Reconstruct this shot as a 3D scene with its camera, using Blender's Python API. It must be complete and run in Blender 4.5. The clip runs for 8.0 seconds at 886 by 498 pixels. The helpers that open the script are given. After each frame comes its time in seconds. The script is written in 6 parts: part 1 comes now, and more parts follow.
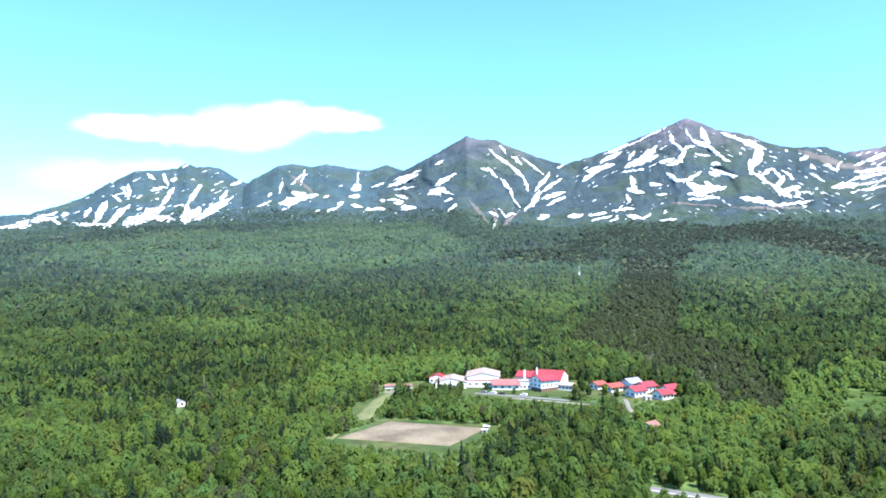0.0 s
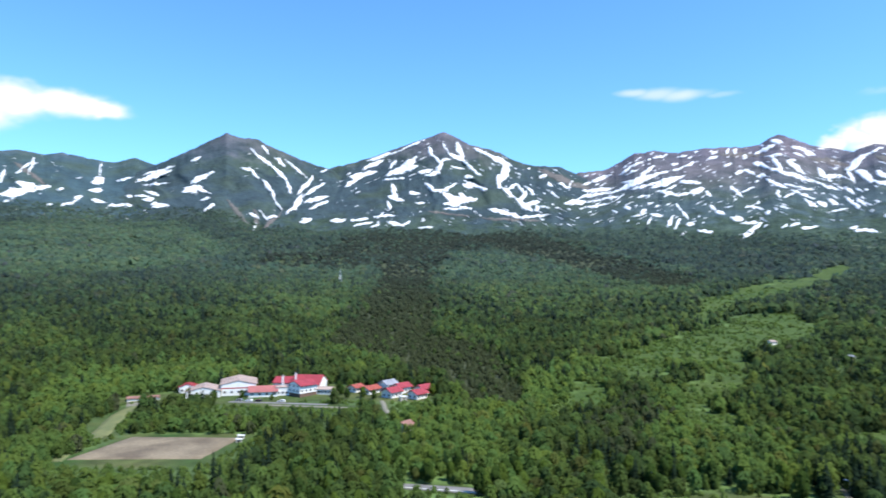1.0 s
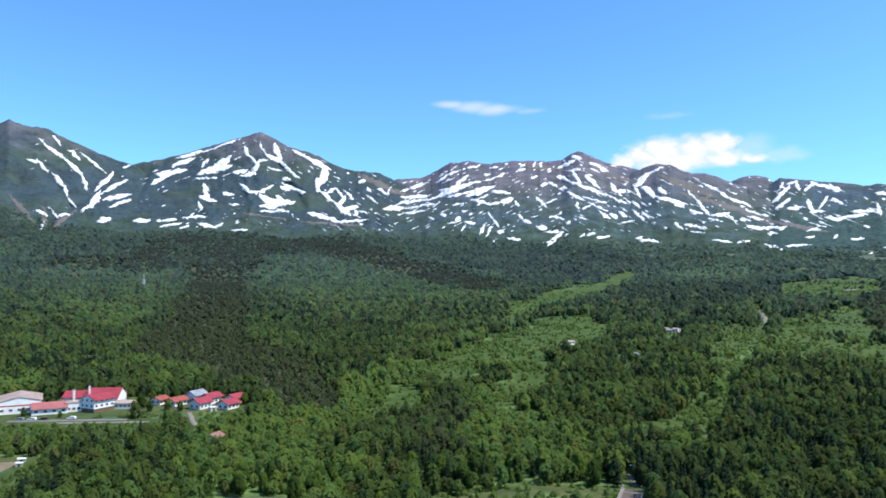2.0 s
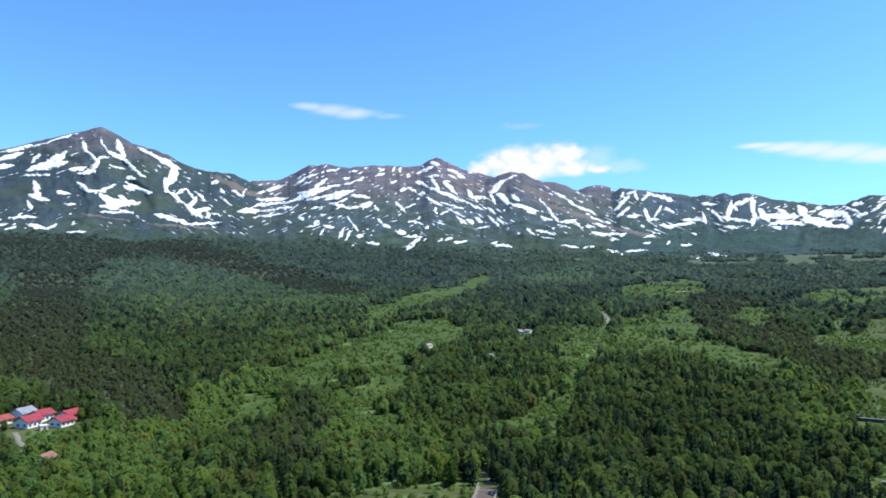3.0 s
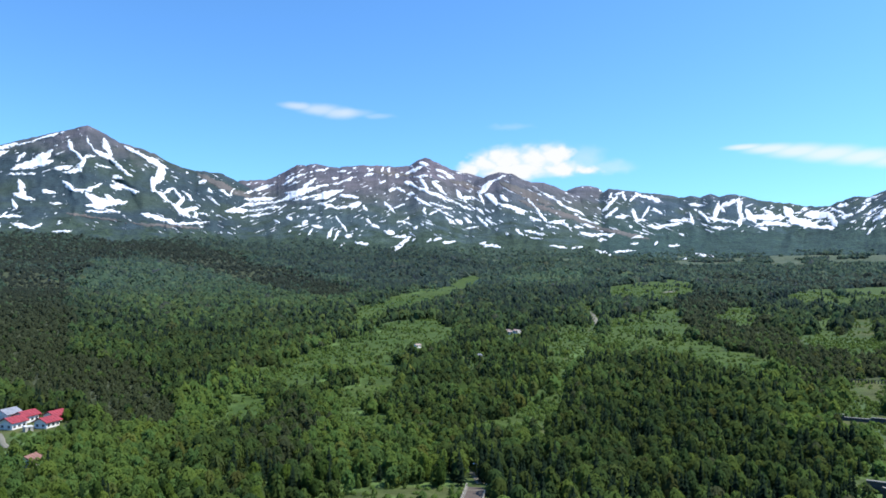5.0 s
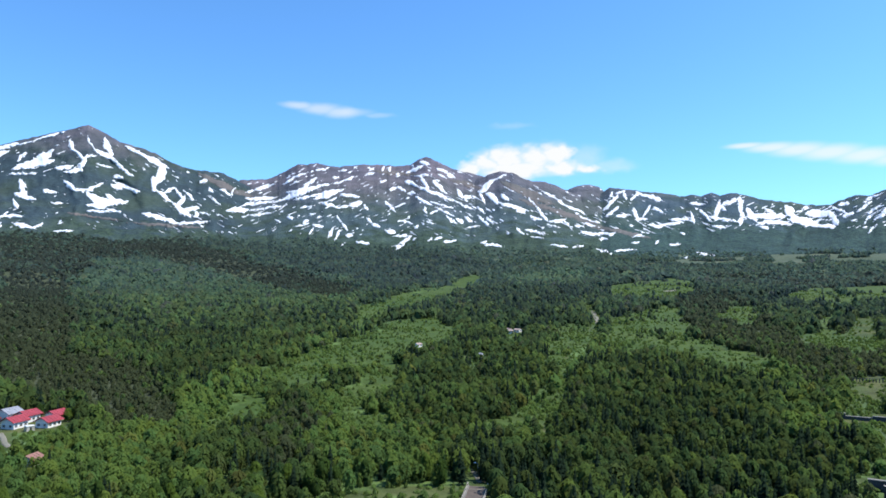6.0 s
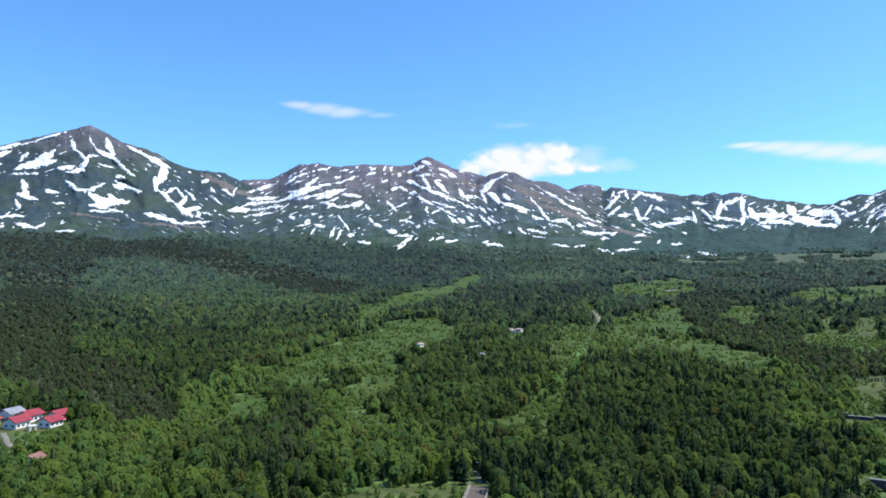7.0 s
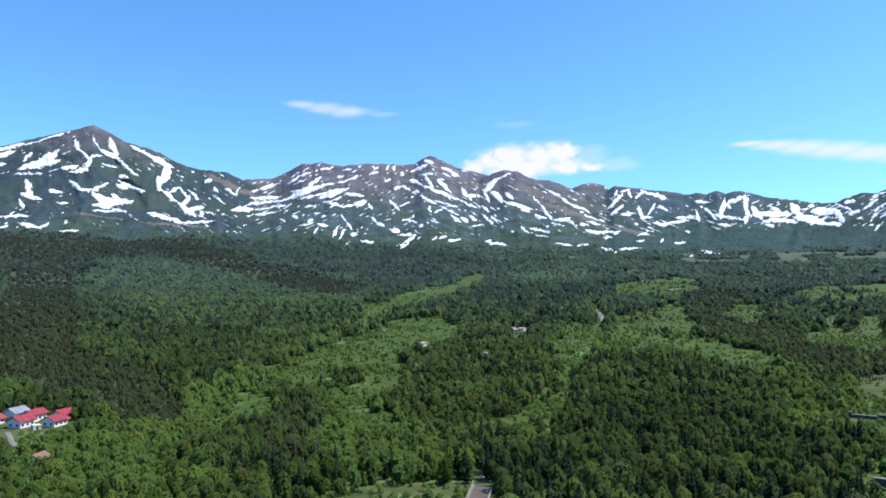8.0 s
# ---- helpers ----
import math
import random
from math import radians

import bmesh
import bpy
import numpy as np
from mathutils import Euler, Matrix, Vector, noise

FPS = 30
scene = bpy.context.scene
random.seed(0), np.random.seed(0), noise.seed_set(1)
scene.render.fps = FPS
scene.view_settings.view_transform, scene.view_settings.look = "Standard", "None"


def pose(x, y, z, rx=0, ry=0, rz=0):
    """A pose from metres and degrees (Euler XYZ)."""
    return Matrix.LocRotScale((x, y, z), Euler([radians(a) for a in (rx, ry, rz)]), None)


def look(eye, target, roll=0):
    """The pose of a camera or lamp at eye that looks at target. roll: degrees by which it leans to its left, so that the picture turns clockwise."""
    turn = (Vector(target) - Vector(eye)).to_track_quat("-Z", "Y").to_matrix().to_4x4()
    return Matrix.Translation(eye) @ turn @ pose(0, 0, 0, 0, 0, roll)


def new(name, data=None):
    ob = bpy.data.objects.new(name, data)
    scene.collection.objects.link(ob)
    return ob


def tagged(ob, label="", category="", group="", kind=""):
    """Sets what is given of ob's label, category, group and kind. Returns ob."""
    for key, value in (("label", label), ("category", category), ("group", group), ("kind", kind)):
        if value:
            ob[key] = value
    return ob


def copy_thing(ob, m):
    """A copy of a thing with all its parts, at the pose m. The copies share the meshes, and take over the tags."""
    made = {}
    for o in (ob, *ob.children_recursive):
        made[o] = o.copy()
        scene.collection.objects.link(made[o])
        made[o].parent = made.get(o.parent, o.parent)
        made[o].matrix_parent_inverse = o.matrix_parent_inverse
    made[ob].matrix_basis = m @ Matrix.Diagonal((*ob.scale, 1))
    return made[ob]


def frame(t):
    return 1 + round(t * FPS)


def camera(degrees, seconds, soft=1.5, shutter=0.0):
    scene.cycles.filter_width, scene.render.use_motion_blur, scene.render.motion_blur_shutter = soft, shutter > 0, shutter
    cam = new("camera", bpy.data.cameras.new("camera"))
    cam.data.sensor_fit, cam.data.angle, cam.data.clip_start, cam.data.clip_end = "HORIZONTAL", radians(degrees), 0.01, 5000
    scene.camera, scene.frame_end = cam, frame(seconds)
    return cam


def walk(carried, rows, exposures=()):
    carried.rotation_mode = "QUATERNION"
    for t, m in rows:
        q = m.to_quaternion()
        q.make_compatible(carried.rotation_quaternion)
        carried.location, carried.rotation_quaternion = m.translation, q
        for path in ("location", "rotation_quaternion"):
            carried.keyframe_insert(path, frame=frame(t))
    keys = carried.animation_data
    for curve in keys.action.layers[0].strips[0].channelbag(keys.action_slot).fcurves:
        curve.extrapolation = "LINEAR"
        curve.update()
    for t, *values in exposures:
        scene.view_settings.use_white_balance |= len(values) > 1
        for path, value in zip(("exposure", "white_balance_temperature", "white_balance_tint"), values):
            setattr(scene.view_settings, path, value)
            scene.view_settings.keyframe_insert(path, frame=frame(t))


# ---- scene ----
# ------------------------------------------------------------------ camera
EYE_Z = 75.0
cam = camera(64.2, 8.0, soft=1.65, shutter=0.25)

# seconds, heading (degrees right of the high peak), pitch up, roll
PATH = [
    (0.0, -19.38, 1.58, -0.55), (0.2, -18.13, 1.60, -0.5), (0.4, -15.60, 1.64, -0.42), (0.5, -13.12, 1.67, -0.37),
    (0.6, -9.10, 1.71, -0.25), (0.8, -4.10, 1.78, -0.05), (1.0, -0.21, 1.85, 0.15), (1.2, 4.15, 1.94, 0.2),
    (1.75, 11.90, 2.20, 0.3), (2.3, 16.90, 2.40, 0.4), (2.5, 18.73, 2.47, 0.4), (2.7, 21.90, 2.56, 0.25),
    (3.0, 25.85, 2.69, 0.05), (3.2, 27.25, 2.70, 0.15), (3.5, 27.75, 2.72, 0.2), (4.0, 27.68, 2.75, 0.18),
    (4.5, 27.02, 2.75, 0.15), (5.2, 26.75, 2.70, 0.1), (6.0, 26.69, 2.64, 0.04), (6.5, 26.62, 2.62, 0.03), (7.0, 26.56, 2.62, 0.0),
    (7.5, 26.46, 2.60, -0.03), (8.0, 26.32, 2.55, -0.08),
]
EXPOSURES = [(0.0, 1.53), (0.25, 1.27), (0.6, 0.82), (1.0, 0.74), (1.6, 0.6), (2.5, 0.54), (8.0, 0.5)]
walk(cam, [(t, pose(0, 0, EYE_Z, 90 + p, -r, -y)) for t, y, p, r in PATH], EXPOSURES)

# ------------------------------------------------------------------ sky and sun
SUN_AZ, SUN_EL = 116.0, 55.0
world = bpy.data.worlds.new("sky")
scene.world = world
world.use_nodes = True
wn = world.node_tree.nodes
sky = wn.new("ShaderNodeTexSky")
sky.sky_type, sky.sun_disc = "NISHITA", False
sky.sun_elevation, sky.sun_rotation = radians(SUN_EL), radians(SUN_AZ)
sky.altitude, sky.air_density, sky.dust_density, sky.ozone_density = 700.0, 1.0, 0.8, 2.0
wn["Background"].inputs["Strength"].default_value = 0.124
deep = wn.new("ShaderNodeMix")  # the deep clear blue of mountain air
deep.data_type, deep.blend_type = "RGBA", "MULTIPLY"
deep.inputs["Factor"].default_value = 1.0
deep.inputs["B"].default_value = (0.60, 1.04, 1.42, 1)
world.node_tree.links.new(sky.outputs[0], deep.inputs["A"])
world.node_tree.links.new(deep.outputs["Result"], wn["Background"].inputs["Color"])

sun = new("sun", bpy.data.lights.new("sun", "SUN"))
sun.data.energy, sun.data.angle, sun.data.color = 4.3, radians(0.53), (1.0, 0.94, 0.84)
sd = Vector((math.sin(radians(SUN_AZ)) * math.cos(radians(SUN_EL)), math.cos(radians(SUN_AZ)) * math.cos(radians(SUN_EL)), math.sin(radians(SUN_EL))))
sun.matrix_world = look(sd * 100, (0, 0, 0))


# ------------------------------------------------------------------ noise and terrain arithmetic
def vnoise(x, y, seed=0):
    """Smooth value noise, 0 to 1, of arrays."""
    x, y = np.asarray(x, float), np.asarray(y, float)
    xi, yi = np.floor(x).astype(np.int64), np.floor(y).astype(np.int64)
    u, v = x - xi, y - yi
    u, v = u * u * (3 - 2 * u), v * v * (3 - 2 * v)

    def lattice(i, j):
        n = (i * 374761393 + j * 668265263 + seed * 974711) & 0x7FFFFFFF
        n = ((n ^ (n >> 13)) * 1274126177) & 0x7FFFFFFF
        n = ((n ^ (n >> 15)) * 2246822519) & 0x7FFFFFFF
        return (n ^ (n >> 16)) / 2147483647.0

    a, b, c, d = lattice(xi, yi), lattice(xi + 1, yi), lattice(xi, yi + 1), lattice(xi + 1, yi + 1)
    return (a * (1 - u) + b * u) * (1 - v) + (c * (1 - u) + d * u) * v


def fbm(x, y, seed=0, octaves=4, gain=0.5):
    total, amp, norm, f = 0.0, 1.0, 0.0, 1.0
    for k in range(octaves):
        total = total + amp * vnoise(np.asarray(x) * f + 17.3 * k, np.asarray(y) * f - 9.1 * k, seed + k)
        norm, amp, f = norm + amp, amp * gain, f * 2.03
    return total / norm


def smooth(a, b, x):
    t = np.clip((np.asarray(x, float) - a) / (b - a), 0, 1)
    return t * t * (3 - 2 * t)


def tree_line(az):
    """Distance at which the forest gives way to the mountains."""
    return np.interp(az, [-55, -36, -28, -19, -14, 0, 9, 14, 20, 38, 46, 58], [3150, 3330, 3330, 3350, 3250, 3200, 3150, 2750, 2620, 2450, 2650, 2950])


def ground_z(x, y):
    """Height of the ground: a flat river terrace, then a long even rise to the mountains."""
    x, y = np.asarray(x, float), np.asarray(y, float)
    d = np.hypot(x, y)
    front = smooth(-0.35, 0.25, y / np.maximum(d, 1))
    s = np.clip(d, 430, 3350) - 430
    az = np.degrees(np.arctan2(x, y))
    lean = np.interp(az, [-66, -51, -46, -42, -36, -29, -15, -5, 5, 14, 20, 30, 38, 46, 60, 74], [0.8, 0.8, 0.95, 1.04, 1.1, 1.14, 1.02, 1.0, 1.0, 0.98, 0.96, 0.88, 0.9, 0.74, 0.72, 0.72])
    rise = (0.05 * s + 1.3e-5 * s * s) * (1 + (lean - 1) * smooth(650, 2100, d))
    roll = (fbm(x / 380, y / 380, 5, 3) - 0.5) * 50 * smooth(600, 2200, d)
    return (rise + roll) * front + (fbm(x / 60, y / 60, 8, 2) - 0.5) * 1.2 * smooth(430, 520, d)


def seg_dist(x, y, pts):
    """Distance of points from a polyline."""
    best = np.full(np.shape(x), 1e9)
    for (ax, ay), (bx, by) in zip(pts[:-1], pts[1:]):
        dx, dy = bx - ax, by - ay
        t = np.clip(((x - ax) * dx + (y - ay) * dy) / (dx * dx + dy * dy), 0, 1)
        best = np.minimum(best, np.hypot(x - ax - t * dx, y - ay - t * dy))
    return best


def in_poly(x, y, pts):
    x, y = np.asarray(x, float), np.asarray(y, float)
    inside = np.zeros(x.shape, bool)
    for (ax, ay), (bx, by) in zip(pts, pts[1:] + pts[:1]):
        hit = ((ay > y) != (by > y)) & (x < (bx - ax) * (y - ay) / (by - ay + 1e-9) + ax)
        inside ^= hit
    return inside


# ------------------------------------------------------------------ mesh helpers
def arrays_mesh(name, verts, faces, mat, tint=None, shade=False):
    """A mesh from arrays of vertices and of triangles or quads."""
    me = bpy.data.meshes.new(name)
    n, k = faces.shape
    me.vertices.add(len(verts))
    me.vertices.foreach_set("co", np.asarray(verts, np.float32).ravel())
    me.loops.add(n * k)
    me.loops.foreach_set("vertex_index", np.asarray(faces, np.int32).ravel())
    me.polygons.add(n)
    me.polygons.foreach_set("loop_start", np.arange(0, n * k, k, dtype=np.int32))
    me.polygons.foreach_set("use_smooth", np.full(n, shade))
    me.update(calc_edges=True)
    if tint is not None:
        at = me.attributes.new("tint", "FLOAT_COLOR", "POINT")
        at.data.foreach_set("color", np.c_[tint, np.ones(len(tint))].astype(np.float32).ravel())
    me.materials.append(mat)
    return me


def part(name, bm, material, parent, label=""):
    """Links a bmesh as one mesh object under a thing or a part."""
    me = bpy.data.meshes.new(name)
    bm.normal_update()
    bm.to_mesh(me)
    bm.free()
    me.materials.append(material)
    ob = new(name, me)
    ob.parent = parent
    if label:
        tagged(ob, label)
    return ob


def thing(name, m, label, category, group="", kind=""):
    ob = new(name)
    ob.empty_display_size = 0.5
    ob.matrix_world = m
    return tagged(ob, label, category, group, kind)


def add_box(bm, x0, x1, y0, y1, z0, z1):
    v = [bm.verts.new((x, y, z)) for z in (z0, z1) for x, y in ((x0, y0), (x1, y0), (x1, y1), (x0, y1))]
    for f in ((3, 2, 1, 0), (4, 5, 6, 7), (0, 1, 5, 4), (1, 2, 6, 5), (2, 3, 7, 6), (3, 0, 4, 7)):
        bm.faces.new([v[i] for i in f])


def box(x0, x1, y0, y1, z0, z1):
    bm = bmesh.new()
    add_box(bm, x0, x1, y0, y1, z0, z1)
    return bm


def prism(profile, axis, a, b):
    """A profile of (u, z) pushed along y (axis 'y') or x from a to b."""
    bm = bmesh.new()
    place = (lambda u, s, z: (u, s, z)) if axis == "y" else (lambda u, s, z: (s, u, z))
    lo = [bm.verts.new(place(u, a, z)) for u, z in profile]
    hi = [bm.verts.new(place(u, b, z)) for u, z in profile]
    n = len(profile)
    bm.faces.new(lo), bm.faces.new(hi[::-1])
    for i in range(n):
        bm.faces.new((lo[i], hi[i], hi[(i + 1) % n], lo[(i + 1) % n]))
    bmesh.ops.recalc_face_normals(bm, faces=bm.faces)
    return bm


def merge(templates, which, xyz, scale, height, turn, tints):
    """One big mesh's arrays from copies of templates (verts, tris, shade factors)."""
    vs, fs, cs, base = [], [], [], 0
    for k, (tv, tf, tc) in enumerate(templates):
        i = np.nonzero(which == k)[0]
        if not len(i):
            continue
        c, s = np.cos(turn[i])[:, None], np.sin(turn[i])[:, None]
        x = (tv[:, 0] * c - tv[:, 1] * s) * scale[i][:, None] + xyz[i, 0][:, None]
        y = (tv[:, 0] * s + tv[:, 1] * c) * scale[i][:, None] + xyz[i, 1][:, None]
        z = tv[:, 2] * height[i][:, None] + xyz[i, 2][:, None]
        vs.append(np.stack([x, y, z], -1).reshape(-1, 3))
        fs.append((tf[None] + (np.arange(len(i)) * len(tv))[:, None, None]).reshape(-1, 3) + base)
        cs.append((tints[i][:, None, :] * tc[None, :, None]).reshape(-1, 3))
        base += len(i) * len(tv)
    return np.concatenate(vs), np.concatenate(fs), np.concatenate(cs)


# ------------------------------------------------------------------ materials
def node_mat(name):
    m = bpy.data.materials.new(name)
    m.use_nodes = True
    return m, m.node_tree.nodes, m.node_tree.links, m.node_tree.nodes["Principled BSDF"]


def noise_node(n, l, scale, detail=4.0, rough=0.55):
    pos = n.new("ShaderNodeNewGeometry")
    t = n.new("ShaderNodeTexNoise")
    t.inputs["Scale"].default_value, t.inputs["Detail"].default_value, t.inputs["Roughness"].default_value = scale, detail, rough
    l.new(pos.outputs["Position"], t.inputs["Vector"])
    return t


def ramp_node(n, l, source, lo, hi, a, b):
    r = n.new("ShaderNodeValToRGB")
    r.color_ramp.elements[0].position, r.color_ramp.elements[1].position = lo, hi
    r.color_ramp.elements[0].color, r.color_ramp.elements[1].color = (*a, 1), (*b, 1)
    l.new(source, r.inputs["Fac"])
    return r


def mix_node(n, l, mode, fac, a, b):
    m = n.new("ShaderNodeMix")
    m.data_type, m.blend_type = "RGBA", mode
    for socket, value in ((m.inputs["Factor"], fac), (m.inputs["A"], a), (m.inputs["B"], b)):
        if hasattr(value, "is_linked"):
            l.new(value, socket)
        else:
            socket.default_value = value if isinstance(value, float) else (*value, 1)
    return m.outputs["Result"]


def bump_node(n, l, height, strength, distance, bsdf):
    b = n.new("ShaderNodeBump")
    b.inputs["Strength"].default_value, b.inputs["Distance"].default_value = strength, distance
    l.new(height, b.inputs["Height"])
    l.new(b.outputs["Normal"], bsdf.inputs["Normal"])


def surface(name, a, b, large, small, rough=0.8, metal=0.0, bump=0.3, depth=0.02, grain=0.25):
    """A two-tone surface with stains of one size and grain of another."""
    m, n, l, bsdf = node_mat(name)
    big, fine = noise_node(n, l, large, 3.0), noise_node(n, l, small, 4.0)
    base = ramp_node(n, l, big.outputs["Fac"], 0.35, 0.65, a, b).outputs["Color"]
    g = ramp_node(n, l, fine.outputs["Fac"], 0.3, 0.7, (1 - grain,) * 3, (1 + grain * 0.4,) * 3).outputs["Color"]
    l.new(mix_node(n, l, "MULTIPLY", 1.0, base, g), bsdf.inputs["Base Color"])
    bsdf.inputs["Roughness"].default_value, bsdf.inputs["Metallic"].default_value = rough, metal
    bump_node(n, l, fine.outputs["Fac"], bump, depth, bsdf)
    return m


def tinted(name, rough, scale, spread, leaf=0.0, island=0.0, bump=0.0, bump_scale=1.0, depth=0.1, lift=0.0):
    """The mesh's own tint, varied by noise, by island or by object."""
    m, n, l, bsdf = node_mat(name)
    at = n.new("ShaderNodeAttribute")
    at.attribute_name = "tint"
    col = at.outputs["Color"]
    t = noise_node(n, l, scale, 5.0, 0.6)
    col = mix_node(n, l, "MULTIPLY", 1.0, col, ramp_node(n, l, t.outputs["Fac"], 0.28, 0.72, (1 - spread,) * 3, (1 + spread,) * 3).outputs["Color"])
    if island:
        geo = n.new("ShaderNodeNewGeometry")
        r = ramp_node(n, l, geo.outputs["Random Per Island"], 0.0, 1.0, (1 - island,) * 3, (1 + island, 1 + island, 1 + island * 0.6))
        col = mix_node(n, l, "MULTIPLY", 1.0, col, r.outputs["Color"])
    l.new(col, bsdf.inputs["Base Color"])
    bsdf.inputs["Roughness"].default_value = rough
    bsdf.inputs["Specular IOR Level"].default_value = 0.0 if lift else 0.2
    if bump:
        tb = noise_node(n, l, bump_scale, 6.0, 0.6)
        bump_node(n, l, tb.outputs["Fac"], bump, depth, bsdf)
    if lift:  # leaves lie flatter than the clump's hull
        geo = n.new("ShaderNodeNewGeometry")
        mixed = n.new("ShaderNodeMix")
        mixed.data_type = "VECTOR"
        mixed.inputs[0].default_value = lift
        mixed.inputs[5].default_value = (0, 0, 1)
        l.new(geo.outputs["Normal"], mixed.inputs[4])
        unit = n.new("ShaderNodeVectorMath")
        unit.operation = "NORMALIZE"
        l.new(mixed.outputs[1], unit.inputs[0])
        l.new(unit.outputs[0], bsdf.inputs["Normal"])
    if leaf:
        tr = n.new("ShaderNodeBsdfTranslucent")
        l.new(col, tr.inputs["Color"])
        mx = n.new("ShaderNodeMixShader")
        mx.inputs[0].default_value = leaf
        l.new(bsdf.outputs[0], mx.inputs[1])
        l.new(tr.outputs[0], mx.inputs[2])
        l.new(mx.outputs[0], n["Material Output"].inputs["Surface"])
    return m


LEAF = tinted("leaves", 0.65, 0.9, 0.12, leaf=0.5, island=0.04, lift=0.76)
CANOPY = tinted("far canopy", 0.75, 0.12, 0.14, leaf=0.5, island=0.03, lift=0.76)
GROUND = tinted("undergrowth and meadow", 0.95, 0.12, 0.35, bump=0.6, bump_scale=0.6, depth=0.5)
BARK = surface("birch bark", (0.42, 0.40, 0.36), (0.30, 0.28, 0.25), 2.0, 14.0, 0.85)
BARK_DARK = surface("spruce bark", (0.10, 0.075, 0.055), (0.06, 0.045, 0.035), 2.0, 14.0, 0.9)
SNOW = surface("old snow", (0.86, 0.88, 0.92), (0.74, 0.76, 0.80), 0.012, 0.08, 0.6, bump=0.5, depth=2.5, grain=0.12)
SCREE = surface("bare brownish scree", (0.124, 0.108, 0.102), (0.084, 0.086, 0.080), 0.006, 0.05, 0.95, bump=0.5, depth=3.0)
RED_ROOF = surface("red painted steel roof", (0.360, 0.050, 0.058), (0.270, 0.040, 0.046), 0.25, 3.0, 0.42, bump=0.15)
ORANGE_ROOF = surface("faded orange-red roof", (0.370, 0.085, 0.055), (0.280, 0.065, 0.042), 0.25, 3.0, 0.5, bump=0.15)
FADED_ROOF = surface("faded red roof", (0.400, 0.135, 0.125), (0.310, 0.105, 0.098), 0.2, 2.0, 0.6, bump=0.15)
PALE_ROOF = surface("weathered pinkish roof", (0.44, 0.335, 0.29), (0.36, 0.275, 0.24), 0.2, 2.0, 0.6, bump=0.15)
DULL_ROOF = surface("dull brownish roof", (0.30, 0.150, 0.115), (0.22, 0.115, 0.090), 0.25, 3.0, 0.6, bump=0.15)
GREY_ROOF = surface("grey steel roof", (0.34, 0.35, 0.38), (0.27, 0.28, 0.31), 0.3, 2.5, 0.45, metal=0.2, bump=0.15)
WHITE_WALL = surface("white plaster wall", (0.82, 0.81, 0.78), (0.72, 0.71, 0.69), 0.3, 4.0, 0.85, bump=0.2, grain=0.1)
BROWN_WALL = surface("brown timber base", (0.16, 0.10, 0.07), (0.11, 0.07, 0.05), 0.5, 5.0, 0.8)
GLASS_DARK = surface("dark window glass", (0.03, 0.035, 0.045), (0.02, 0.025, 0.03), 0.5, 4.0, 0.08, bump=0.0, grain=0.05)
FRAME_MAT = surface("white window frame", (0.7, 0.7, 0.7), (0.6, 0.6, 0.6), 1.0, 9.0, 0.5, bump=0.05, grain=0.08)
ASPHALT = surface("pale worn asphalt", (0.20, 0.20, 0.20), (0.14, 0.14, 0.14), 0.15, 3.0, 0.9)
DECK = surface("brownish worn asphalt", (0.120, 0.092, 0.074), (0.085, 0.068, 0.056), 0.3, 3.0, 0.9)
GRAVEL = surface("light gravel", (0.23, 0.215, 0.17), (0.15, 0.145, 0.105), 0.2, 4.0, 0.95)
DIRT = surface("bare pinkish earth", (0.125, 0.096, 0.062), (0.235, 0.190, 0.125), 0.06, 0.8, 0.95, bump=0.4)
PALE_GRASS = surface("dry pale grass", (0.150, 0.165, 0.062), (0.100, 0.125, 0.045), 0.12, 1.5, 0.95, bump=0.4)
CONCRETE = surface("weathered concrete", (0.235, 0.225, 0.20), (0.15, 0.145, 0.13), 0.4, 5.0, 0.9)
CONCRETE_DARK = surface("dark concrete", (0.075, 0.075, 0.08), (0.045, 0.045, 0.05), 0.3, 4.0, 0.8)
STEEL = surface("galvanised steel", (0.45, 0.46, 0.47), (0.36, 0.37, 0.38), 0.8, 8.0, 0.45, metal=0.7, bump=0.05)
WHITE_PAINT = surface("white paint", (0.8, 0.8, 0.79), (0.7, 0.7, 0.69), 0.6, 7.0, 0.5, bump=0.05, grain=0.08)
CREAM = surface("weathered cream paint", (0.46, 0.43, 0.37), (0.34, 0.32, 0.27), 0.5, 4.0, 0.7, bump=0.1, grain=0.15)
RED_PAINT = surface("red paint", (0.5, 0.05, 0.04), (0.4, 0.04, 0.035), 0.6, 7.0, 0.5, bump=0.05)

# ------------------------------------------------------------------ ground
# clearings: polyline, half width
STRIPS = [
    ([(-163, 402), (-174, 394), (-168, 350), (-156, 322)], 5.0),
    ([(-125, 405), (-100, 402), (-56, 392)], 9),
    ([(-36, 412), (-31, 385), (-30, 376)], 2.6),
    ([(-13, 249.2), (3.4, 245.8), (9, 244.5)], 4),
    ([(108, 200), (127, 226)], 7),
    ([(127, 226), (135, 243), (142, 262)], 2.2),
    ([(206, 296), (209, 302), (240, 342), (277, 382), (310, 425), (347, 471), (380, 508), (417, 542)], 2.5),
    ([(417, 542), (470, 600), (556, 688), (640, 796), (690, 880)], 4.5),
    ([(650, 470), (690, 440), (745, 478), (837, 535)], 12),
    ([(60, 229), (96, 237), (118, 226)], 6.5),
    ([(318, 190), (345, 212)], 4.5),
]
